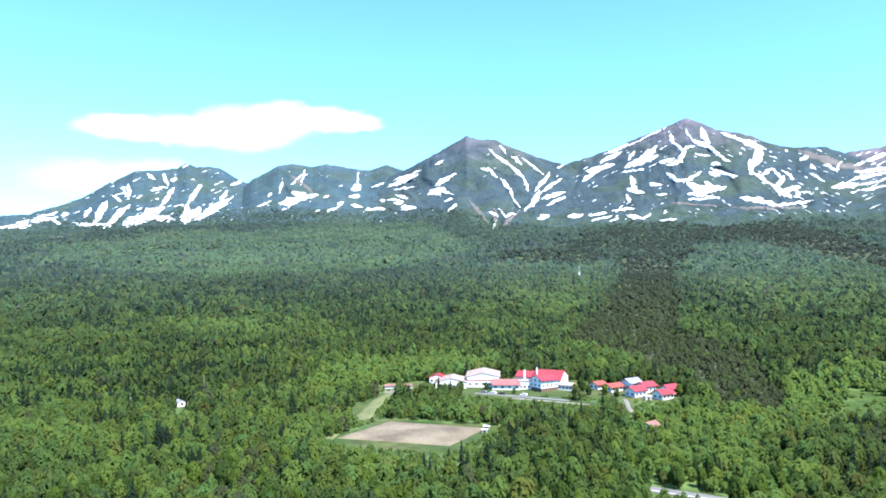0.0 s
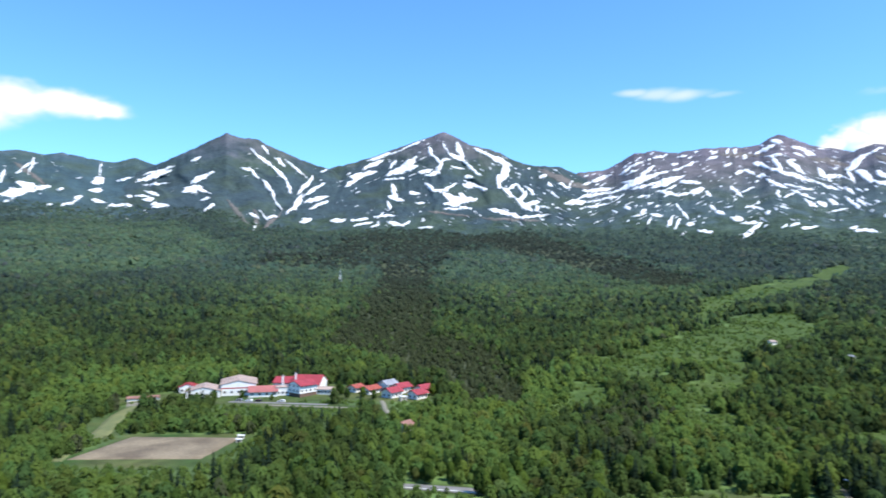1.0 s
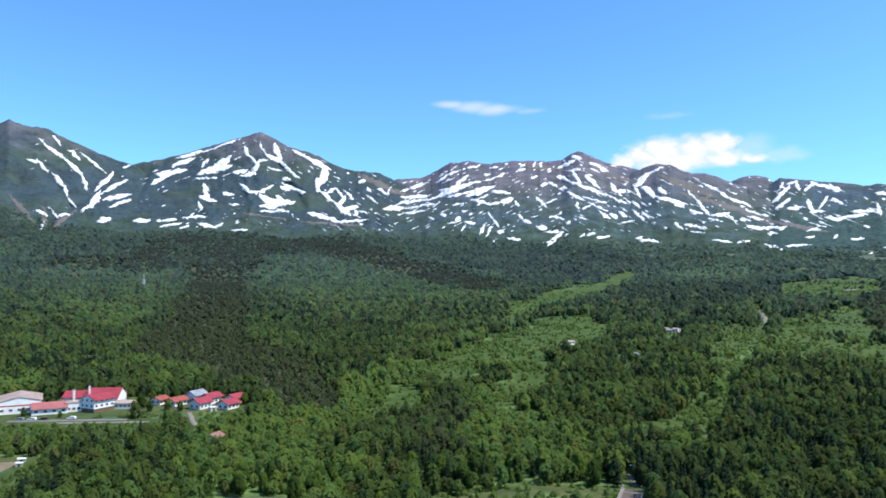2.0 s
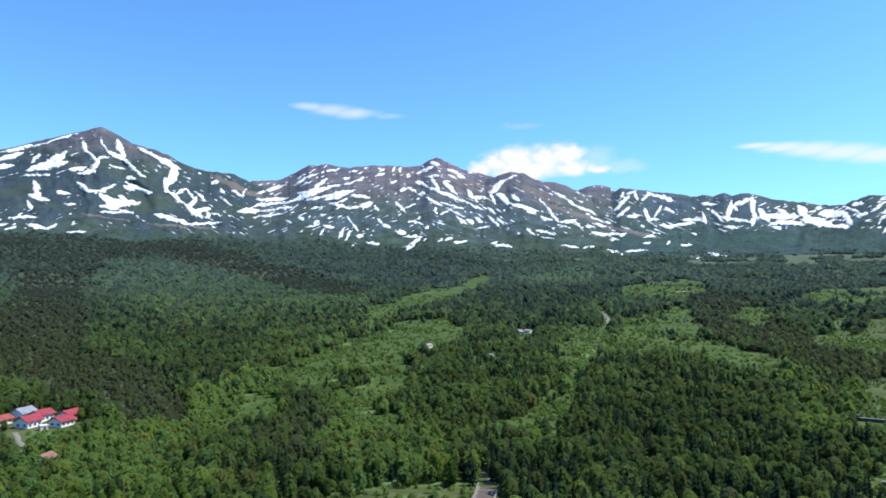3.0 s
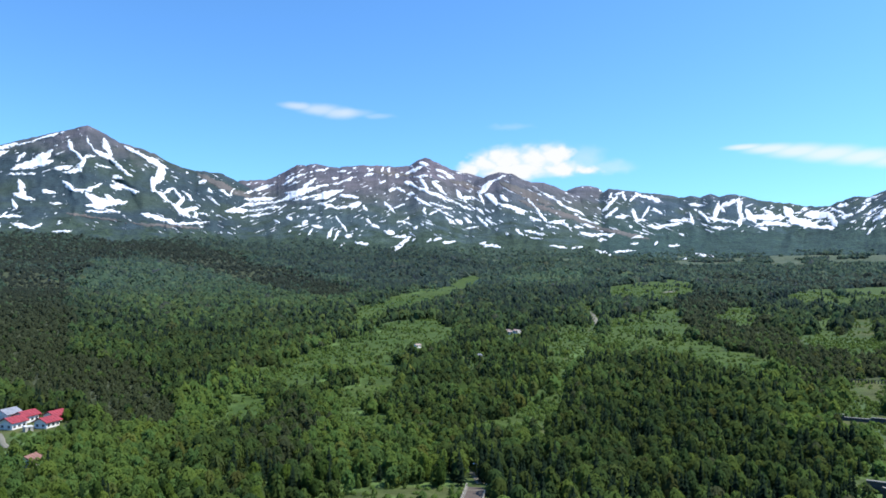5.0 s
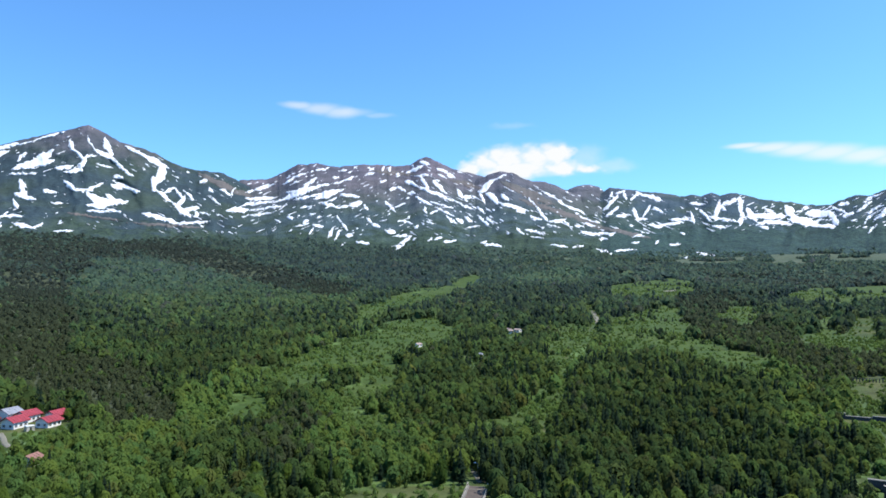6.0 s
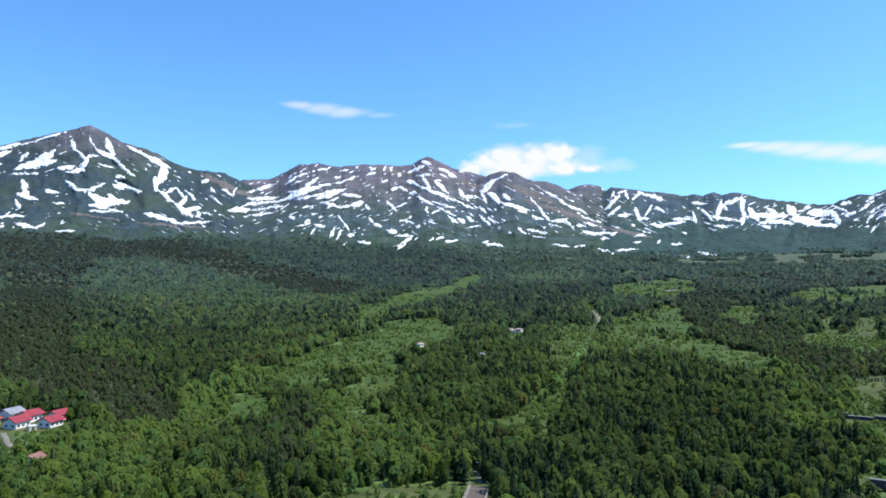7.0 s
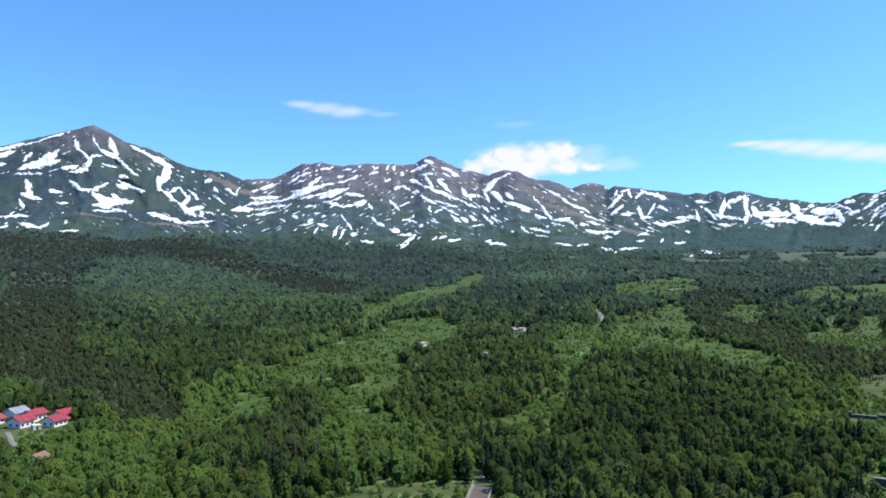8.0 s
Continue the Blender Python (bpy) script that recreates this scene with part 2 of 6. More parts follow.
STRIPS += [
    ([(366, 243), (395, 240)], 6),
    ([(432, 276), (456, 292), (490, 306)], 10),
    ([(258, 168), (285, 170), (320, 160)], 4),
    ([(16, 264), (20, 268)], 2),
    ([(24, 300), (27, 302)], 1.5),
    ([(295, 540), (308, 532)], 6),
    ([(404, 652), (430, 664)], 7),
    ([(276, 614), (286, 610)], 5),
    ([(975, 1000), (1010, 1010)], 9),
    ([(-23, 336), (-16, 334)], 2.5),
    ([(-273, 325), (-266, 322)], 3),
]
SITE = [(-192, 398), (-190, 412), (-165, 432), (-140, 452), (-70, 458), (-40, 456), (-6, 446), (-2, 426), (-14, 407), (-60, 412), (-64, 420), (-70, 408), (-105, 410), (-140, 409)]
YARD = [(-62, 432), (-50, 426), (-41, 412), (-22, 408), (-10, 412), (-5, 424), (-6, 446), (-40, 456), (-62, 448)]
MEADOWS = []
def grassland(outline):
    MEADOWS.append(outline)


grassland([(488, 598), (568, 668), (751, 806), (833, 837), (651, 639), (563, 559), (540, 499), (516, 442), (486, 382), (448, 350), (462, 407), (473, 473), (458, 507), (458, 547)])
grassland([(1088, 818), (1454, 1009), (983, 648), (774, 538), (655, 463), (644, 431), (695, 406), (641, 375), (594, 405), (635, 457), (766, 546), (933, 629), (1054, 742), (1003, 749)])
grassland([(1402, 923), (1498, 872), (1131, 659), (1072, 697)])
grassland([(901, 1107), (1047, 1174), (1286, 1282), (1156, 1102), (924, 922), (856, 975)])
grassland([(205, 325), (248, 379), (281, 390), (239, 336), (203, 298), (193, 301)])
grassland([(213, 642), (269, 733), (336, 797), (390, 814), (392, 749), (326, 638), (281, 634), (238, 578), (220, 514), (181, 437), (146, 386), (120, 325), (100, 298), (110, 333), (153, 427), (174, 489), (213, 564), (191, 556)])
grassland([(535, 711), (496, 633), (396, 530), (326, 446), (268, 370), (206, 298), (197, 302), (242, 356), (296, 424), (385, 542)])
grassland([(121, 525), (159, 601), (225, 677), (206, 599), (168, 539), (133, 501)])
grassland([(267, 805), (381, 1014), (518, 1177), (776, 1496), (985, 1733), (845, 1475), (612, 1179), (454, 1009), (325, 844), (267, 764)])
grassland([(80, 466), (93, 480), (98, 459), (80, 396), (63, 364), (54, 376), (55, 417)])
grassland([(743, 663), (896, 777), (872, 721), (748, 607), (705, 604)])


def open_ground(x, y, site=True):
    gone = in_poly(x, y, YARD) | (in_poly(x, y, SITE) if site else np.zeros(np.shape(x), bool)) | in_poly(x, y, [(-155, 270), (-93, 272), (-84, 328), (-145, 328)])
    for pts, half in STRIPS:
        gone |= seg_dist(x, y, pts) < half + (fbm(x / 14, y / 14, 31, 2) - 0.5) * 6
    return gone


def reach_of(x, y, tall):
    """How far behind a tree the ground stays hidden by it."""
    return tall / (np.maximum(EYE_Z - ground_z(x, y), 12) / np.maximum(np.hypot(x, y), 1) + 0.055)


def clear_of_trees(x, y, tall=12.0):
    """Open ground, and the low scrub on its near side."""
    gone = open_ground(x, y)
    d = np.hypot(x, y)
    reach = reach_of(x, y, tall)
    for k in (0.25, 0.5, 0.75, 1.0):
        s = 1 + reach * k / np.maximum(d, 1)
        gone |= open_ground(x * s, y * s, k < 0.4)
    return gone


# stands of one look: kind, strength, outline on the ground
STANDS = []
def stand(kind, strength, outline):
    STANDS.append((kind, strength, outline))


stand("brown", 0.88, [(-107, 628), (-104, 777), (-112, 1133), (-161, 1859), (-85, 2019), (-14, 962), (-15, 687), (27, 610), (44, 525), (50, 438), (39, 399), (17, 399), (-4, 487), (-17, 504), (-57, 547), (-93, 590)])
stand("brown", 0.6, [(-470, 1756), (-407, 2416), (-322, 3586), (71, 3599), (190, 2555), (-36, 2151), (-78, 1849), (-143, 1641), (-292, 1734), (-376, 1607)])
stand("brown", 0.7, [(-303, 3169), (-84, 3599), (313, 3261), (479, 2598), (498, 1891), (474, 1263), (340, 1145), (332, 1432), (282, 1825), (197, 2386), (79, 2811), (6, 2106), (-5, 1611), (-76, 1295), (-149, 1580)])
stand("brown", 0.75, [(1000, 991), (1005, 871), (735, 607), (623, 466), (589, 392), (585, 357), (447, 262), (432, 312), (483, 367), (539, 456), (549, 529), (661, 660)])
stand("brown", 0.4, [(1656, 1592), (1756, 1328), (1969, 1145), (1358, 791), (1210, 903), (1181, 982), (1116, 1022)])
stand("brown", 0.4, [(75, 372), (91, 401), (114, 429), (116, 388), (89, 296), (69, 275), (63, 298)])
stand("brown", 0.35, [(-200, 263), (-170, 207), (-145, 182), (-130, 187), (-141, 224), (-166, 242)])
stand("brown", 0.85, [(155, 3597), (364, 3582), (457, 2613), (477, 1768), (495, 1326), (369, 1092), (319, 1344), (297, 1851), (221, 2506), (65, 3156)])
stand("brown", 0.6, [(-319, 3586), (-42, 3600), (109, 3219), (-12, 2559), (-29, 1307), (-20, 748), (-65, 760)])
stand("light", 1.0, [(97, 530), (138, 554), (174, 611), (215, 639), (179, 539), (154, 495), (144, 434), (195, 531), (243, 590), (202, 473), (150, 404), (118, 320), (94, 282), (97, 323), (124, 416), (105, 451), (77, 398), (57, 337), (44, 350), (47, 423), (57, 471)])
stand("light", 1.0, [(278, 816), (341, 929), (458, 1086), (707, 1445), (873, 1559), (784, 1374), (595, 1147), (454, 988), (313, 834)])
stand("light", 0.8, [(307, 729), (363, 757), (379, 710), (306, 601), (284, 632), (239, 653), (187, 628), (190, 675), (263, 716)])
stand("light", 0.7, [(-39, 429), (-7, 405), (37, 435), (46, 404), (38, 310), (46, 236), (-24, 271)])
stand("light", 0.9, [(373, 290), (376, 261), (327, 216), (293, 212), (315, 244)])
stand("light", 0.7, [(282, 188), (341, 209), (233, 143), (218, 150)])
stand("light", 0.8, [(389, 535), (444, 546), (447, 495), (353, 449), (312, 416), (317, 440)])
stand("light", 0.55, [(255, 2159), (331, 1791), (317, 1201), (406, 1106), (300, 904), (206, 987), (128, 1315), (26, 1650), (60, 2101)])
stand("dark", 0.55, [(-16, 782), (18, 1079), (127, 1067), (184, 884), (139, 617), (98, 570), (70, 714)])
stand("light", 0.6, [(912, 1460), (1095, 1480), (1095, 1346), (829, 1121), (741, 1187)])
stand("light", 0.5, [(546, 481), (469, 347), (415, 284), (377, 287), (413, 331), (448, 390)])
stand("light", 0.5, [(150, 254), (200, 310), (198, 273), (173, 243), (149, 239)])
stand("light", 0.8, [(93, 319), (158, 409), (167, 363), (156, 301), (109, 213), (91, 214), (63, 228)])
stand("light", 0.5, [(-168, 1775), (-110, 1689), (-49, 938), (-82, 887)])
stand("light", 0.9, [(-243, 452), (-218, 506), (-184, 545), (-127, 502), (-125, 463), (-163, 436), (-176, 410), (-179, 375), (-199, 350), (-221, 362)])
stand("light", 0.9, [(-133, 301), (-149, 339), (-132, 369), (-90, 356), (-80, 317), (-103, 302)])
stand("light", 0.8, [(51, 438), (86, 511), (119, 535), (89, 402), (44, 326), (30, 294), (27, 356)])
stand("light", 0.9, [(-11, 320), (16, 380), (28, 332), (21, 235), (-12, 224), (-20, 255)])
stand("light", 0.8, [(-2230, 2003), (-1974, 2154), (-1749, 2368), (-1675, 3186), (-1062, 2994), (-646, 2142), (-550, 1473), (-648, 1231), (-768, 1039), (-1090, 1112), (-1489, 1305)])
stand("light", 0.5, [(-484, 566), (-465, 649), (-353, 622), (-270, 554), (-317, 540), (-388, 509)])
stand("light", 0.5, [(-577, 460), (-574, 503), (-450, 420), (-413, 363), (-439, 350)])
stand("light", 0.5, [(-184, 292), (-186, 353), (-140, 293), (-142, 249), (-154, 237)])
stand("light", 0.5, [(-405, 1423), (-367, 1828), (-201, 1656), (-127, 1192), (-127, 749), (-211, 838)])
stand("light", 0.5, [(25, 2103), (230, 2139), (313, 1699), (223, 990), (134, 737), (93, 876), (39, 1003), (-4, 1540)])
stand("light", 0.5, [(-325, 279), (-308, 315), (-246, 287), (-201, 222), (-231, 213)])
stand("light", 0.4, [(-378, 301), (-208, 366), (-121, 247), (-73, 262), (-19, 262), (-16, 223), (-204, 163)])
stand("dark", 0.9, [(326, 441), (432, 465), (429, 373), (390, 299), (293, 232), (245, 169), (221, 149), (164, 177), (183, 249), (237, 329)])
stand("dark", 1.0, [(150, 254), (169, 245), (166, 199), (159, 180), (117, 201)])
stand("dark", 0.8, [(215, 521), (300, 626), (437, 700), (409, 567), (298, 413), (237, 360), (190, 315), (190, 352), (190, 432)])
stand("dark", 1.0, [(343, 3584), (598, 3550), (916, 3482), (1025, 2733), (1358, 2618), (1270, 2069), (770, 1401), (510, 1211), (523, 1427), (531, 2017), (530, 2876)])
stand("dark", 0.9, [(214, 861), (281, 847), (245, 698), (187, 709)])
stand("dark", 0.8, [(829, 1536), (829, 1121), (729, 910), (518, 701), (443, 710), (499, 925)])
stand("dark", 0.8, [(58, 681), (130, 697), (126, 558), (101, 541), (59, 489), (52, 560)])
stand("dark", 0.7, [(157, 428), (183, 415), (176, 339), (136, 261), (142, 308), (138, 341)])
stand("dark", 0.9, [(989, 857), (733, 610), (609, 462), (606, 436), (611, 488), (722, 618)])
stand("dark", 0.8, [(1566, 1301), (1001, 682), (877, 567), (728, 484), (824, 624), (971, 808)])
stand("dark", 0.8, [(755, 502), (838, 509), (690, 420), (662, 434)])
stand("dark", 0.9, [(-34, 505), (0, 494), (42, 458), (37, 428), (0, 455), (-26, 464)])
stand("dark", 0.7, [(-98, 1048), (-44, 1294), (28, 926), (-11, 781), (-49, 858), (-74, 797)])
stand("dark", 0.8, [(-154, 315), (-143, 333), (-95, 332), (-84, 310), (-127, 294)])
stand("dark", 0.35, [(-83, 298), (-67, 327), (-32, 293), (-33, 231), (-58, 229), (-75, 261)])
stand("dark", 0.5, [(-689, 962), (-603, 1064), (-398, 1016), (-245, 832), (-186, 580), (-284, 583), (-384, 678), (-525, 733)])
stand("dark", 0.5, [(-439, 350), (-374, 358), (-337, 470), (-234, 412), (-222, 309), (-319, 326), (-336, 288)])
stand("dark", 0.6, [(-132, 488), (-85, 523), (-49, 487), (-9, 467), (6, 410), (-39, 454), (-116, 459)])
stand("dark", 0.6, [(72, 428), (99, 447), (77, 347), (59, 331)])
stand("dark", 1.0, [(-2501, 1991), (-2602, 2488), (-2242, 2817), (-1774, 3133), (-1148, 3412), (-660, 2392), (-884, 2490), (-1486, 2827), (-1685, 2281), (-1863, 2032), (-2133, 1916)])
stand("dark", 0.8, [(388, 3579), (797, 3511), (561, 2478), (443, 2888)])


def stand_weight(x, y, kind):
    """0 to 1: how far a place belongs to a stand, with ragged edges."""
    d = np.maximum(np.hypot(x, y), 1)
    az, ld = np.degrees(np.arctan2(x, y)), np.log(d)
    u, v = az / 2.2, ld * 9
    az = az + (fbm(u, v, 241, 5, 0.66) - 0.5) * 2.2
    d = np.exp(ld + (fbm(u, v, 251, 5, 0.66) - 0.5) * 0.12)
    wx, wy = d * np.sin(np.radians(az)), d * np.cos(np.radians(az))
    total = np.zeros(np.shape(x))
    for k, strength, outline in STANDS:
        if k == kind:
            total = np.maximum(total, in_poly(wx, wy, outline) * strength)
    return total


def meadow(x, y):
    """0 to 1: open grass and low scrub instead of forest, with the low fringe on its near side."""
    m = np.zeros(np.shape(x))
    reach = reach_of(x, y, 7.0) / np.maximum(np.hypot(x, y), 1)
    for k in (0.0, 0.5, 1.0):
        px_, py_ = x * (1 + reach * k), y * (1 + reach * k)
        wx, wy = px_ + (fbm(px_ / 40, py_ / 40, 41, 4, 0.7) - 0.5) * 70, py_ + (fbm(px_ / 40, py_ / 40, 47, 4, 0.7) - 0.5) * 70
        for pts in MEADOWS:
            m = np.maximum(m, in_poly(wx, wy, pts) * 1.0)
    return m


def brown_wood(x, y):
    """0 to 1: the dark brown, still leafless wood."""
    return stand_weight(x, y, "brown")


az_front = np.arange(-66, 74.01, 0.6)
az_back = np.arange(78, 294, 6.0)
az_all = np.radians(np.concatenate([az_front, az_back]))
rings = np.concatenate([[0.02, 20, 50, 90, 130], 165 * 1.016 ** np.arange(0, 240)])
rings = rings[rings < 4960]
A, D = np.meshgrid(az_all, rings, indexing="ij")
gx, gy = D * np.sin(A), D * np.cos(A)
gz = ground_z(gx, gy)
na, nr = A.shape
idx = np.arange(na * nr).reshape(na, nr)
nxt = np.roll(idx, -1, axis=0)
gf = np.stack([idx[:, :-1], nxt[:, :-1], nxt[:, 1:], idx[:, 1:]], -1).reshape(-1, 4)[:, ::-1]
open_land = np.maximum(meadow(gx, gy), open_ground(gx, gy) * 1.0).ravel()[:, None]
under = np.array([0.060, 0.100, 0.034]) + stand_weight(gx, gy, "light").reshape(-1, 1) * np.array([0.040, 0.065, 0.014])
grass = np.array([0.056, 0.080, 0.024]) + (fbm(gx / 25, gy / 25, 61, 3).ravel()[:, None] - 0.5) * np.array([0.09, 0.05, 0.03])
leafless = brown_wood(gx, gy).reshape(-1, 1)
under = under * (1 - leafless) + np.array([0.050, 0.058, 0.033]) * leafless
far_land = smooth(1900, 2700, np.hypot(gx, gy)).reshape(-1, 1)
wild_grass = np.array([0.050, 0.084, 0.017]) + (fbm(gx / 30, gy / 30, 65, 3).ravel()[:, None] - 0.5) * np.array([0.036, 0.034, 0.010])
field_grass = meadow(gx, gy).reshape(-1, 1)
grass = grass * (1 - field_grass) + wild_grass * field_grass
# open heath, its colour greyed and blued to include distance haze
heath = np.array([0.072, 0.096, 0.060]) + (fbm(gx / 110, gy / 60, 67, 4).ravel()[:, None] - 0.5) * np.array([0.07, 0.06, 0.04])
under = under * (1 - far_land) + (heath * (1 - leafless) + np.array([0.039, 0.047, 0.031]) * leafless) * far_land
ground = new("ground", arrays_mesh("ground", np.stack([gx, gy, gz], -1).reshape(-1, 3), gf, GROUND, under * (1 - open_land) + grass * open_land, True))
tagged(ground, "dark green forest floor with bright grassy clearings", "ground", kind="structure")

# ------------------------------------------------------------------ mountains
# skyline nodes: degrees right of the high peak, degrees above the eye's level
RIDGES = {}
RIDGES["far_mountain"] = (4650, [(-62, 2.4), (-51.5, 3.9), (-49.8, 4.1), (-48.1, 4.68), (-46.3, 5.46), (-44.4, 6.65), (-42.9, 7.45), (-40.5, 7.7), (-40, 7.8), (-39.3, 8.2), (-38.6, 7.88), (-37.9, 7.98), (-37, 7.88), (-36.4, 7.6), (-35.6, 7.1), (-34.7, 6.75), (-32, 4.5), (-30, 3)])
RIDGES["rounded_mountain"] = (4480, [(-39, 3.2), (-36, 5.6), (-34.5, 7.05), (-32.5, 8.22), (-31.6, 8.38), (-30.6, 8.26), (-29.9, 8.16), (-28.7, 8.4), (-27.7, 8.24), (-25.9, 7.98), (-25.3, 7.98), (-23.9, 8.38), (-22.4, 7.9), (-19, 6), (-16, 4)])
RIDGES["pointed_mountain"] = (4250, [(-30, 3.5), (-26, 6.2), (-22.4, 8.0), (-20.5, 8.93), (-18.6, 9.95), (-17.36, 10.68), (-16.6, 10.4), (-15, 10.28), (-14.1, 9.82), (-11.8, 8.91), (-10.4, 8.43), (-9.2, 8.1), (-6, 6), (-3, 4)])
RIDGES["high_mountain"] = (4420, [(-16, 4), (-12, 7), (-9.4, 8.24), (-7.5, 8.7), (-5.1, 9.5), (-2.9, 10.32), (-1.8, 10.72), (-0.97, 10.93), (-0.2, 11.3), (0.5, 11.0), (1.8, 10.3), (3.4, 9.92), (4.4, 9.55), (4.95, 9.25), (6.1, 8.78), (7.3, 8.5), (9.05, 8.43), (10.2, 7.95), (14, 6), (18, 3)])
RIDGES["volcano"] = (4600, [(4, 3.5), (8, 6.4), (10.6, 7.85), (12.7, 8.03), (14.1, 8.71), (15, 9.25), (15.7, 9.22), (16.4, 9.43), (17.9, 9.15), (20.3, 9.38), (21.8, 9.41), (22.8, 9.28), (24, 9.43), (24.8, 9.94), (25.3, 10.1), (26.7, 9.49), (27.6, 9.07), (29.1, 8.69), (30.1, 8.45), (31.3, 8.7), (33, 7.6), (36, 6), (40, 3)])
RIDGES["crater_cone"] = (4480, [(24, 3), (27, 6.2), (29.2, 8.2), (30.1, 8.48), (30.6, 8.68), (31.3, 8.86), (32.25, 8.8), (33.2, 8.32), (33.9, 8.03), (34.9, 8.01), (36, 7.62), (37.2, 7.04), (40, 5.6), (44, 4), (48, 2.6)])
RIDGES["small_peak"] = (4800, [(32, 4), (36, 7.1), (37.7, 7.63), (38.4, 7.7), (39.1, 7.5), (41, 6.2), (44, 4)])
RIDGES["long_ridge"] = (4700, [(34, 4), (37.6, 6.3), (39.5, 7.08), (40, 7.43), (41.8, 7.15), (44, 6.85), (45.3, 6.58), (46.1, 6.63), (46.9, 6.51), (47.6, 6.75), (48.2, 6.5), (49, 6.68), (49.8, 6.51), (51, 6.12), (52, 5.9), (53.3, 5.75), (54, 5.55), (55.5, 5.45), (57, 4.6), (60, 3)])
RIDGES["end_mountain"] = (4600, [(51, 3), (53.5, 4.6), (55.5, 5.5), (56.6, 5.91), (57.3, 6.11), (58, 5.98), (59, 6.43), (60, 6.6), (62, 6.9), (65, 6.2), (69, 4), (72, 2.5)])
MOUNTAIN_LABELS = {
    "far_mountain": "haze-blue mountain with long streaks of old snow",
    "rounded_mountain": "rounded grey-green mountain with few snow patches",
    "pointed_mountain": "pointed grey-green mountain with snow in its gullies",
    "high_mountain": "high dark mountain streaked with broad snow fields",
    "volcano": "broad brown volcano covered with slanting snow patches",
    "crater_cone": "smooth brown volcanic cone with snow below its rim",
    "small_peak": "small brown peak behind the volcano's shoulder",
    "long_ridge": "long low ridge with bright snow along its foot",
    "end_mountain": "steep haze-blue mountain with thin snow streaks",
}

# snow patches: from (heading, height angle) to (heading, height angle), breadth; all in degrees seen from the middle of the valley
SNOW_FAR = [
    (-43.45, 3.55, -41.11, 4.64, 0.46), (-41.11, 4.85, -40.32, 6.27, 0.18), (-42.02, 3.99, -40.52, 4.02, 0.28), (-44.96, 3.32, -43.45, 4.80, 0.21),
    (-45.52, 3.92, -44.96, 4.96, 0.23), (-46.26, 4.11, -45.89, 4.52, 0.18), (-46.98, 3.49, -44.40, 3.41, 0.16), (-39.51, 4.04, -39.31, 4.89, 0.30),
    (-39.31, 5.11, -38.28, 6.62, 0.16), (-39.31, 3.82, -38.49, 4.69, 0.30), (-38.49, 4.05, -36.20, 5.60, 0.30), (-36.83, 5.59, -36.41, 6.03, 0.14),
    (-43.84, 6.23, -43.34, 5.42, 0.11), (-44.40, 5.59, -43.95, 5.20, 0.11), (-42.02, 7.21, -41.71, 6.93, 0.11), (-40.92, 7.17, -40.68, 6.68, 0.18),
    (-41.71, 6.10, -40.92, 6.33, 0.11), (-39.51, 7.90, -39.23, 8.08, 0.09), (-35.99, 6.69, -35.14, 6.92, 0.11),
]
SNOW_FAR_LOW = [
    (-50.47, 3.41, -48.05, 3.86, 0.14), (-51.46, 3.11, -49.79, 3.31, 0.18), (-49.45, 3.83, -48.05, 4.26, 0.09), (-47.87, 3.47, -48.23, 3.66, 0.14),
    (-42.87, 5.43, -42.57, 5.65, 0.09), (-47.70, 4.07, -47.34, 4.16, 0.11), (-43.45, 6.45, -43.26, 5.63, 0.09), (-40.32, 6.86, -40.12, 6.99, 0.09),
    (-45.89, 3.39, -45.15, 4.14, 0.11), (-44.02, 4.49, -43.45, 4.67, 0.11),
]
SNOW_ROUNDED = [
    (-32.13, 5.31, -30.37, 5.68, 0.30), (-31.25, 6.11, -30.36, 5.90, 0.21), (-32.34, 6.10, -32.12, 6.98, 0.11), (-34.08, 4.98, -33.00, 5.43, 0.09),
    (-29.49, 5.91, -30.14, 5.77, 0.14), (-33.21, 5.87, -33.08, 6.00, 0.14), (-31.46, 6.77, -30.80, 7.45, 0.14), (-30.80, 6.78, -30.36, 7.90, 0.09),
    (-26.48, 6.47, -26.17, 6.60, 0.25), (-26.75, 5.84, -26.17, 5.93, 0.18), (-26.20, 7.72, -26.25, 6.95, 0.08), (-27.73, 5.25, -27.51, 5.34, 0.18),
    (-28.83, 5.78, -28.70, 5.83, 0.14), (-25.05, 6.61, -24.01, 6.97, 0.09), (-26.62, 5.16, -25.95, 5.03, 0.11), (-28.62, 4.66, -27.73, 5.03, 0.09),
    (-29.49, 4.71, -29.36, 4.71, 0.11), (-32.13, 4.78, -31.69, 5.00, 0.11), (-25.51, 4.81, -24.16, 4.89, 0.16), (-24.38, 5.53, -24.16, 5.53, 0.11),
]
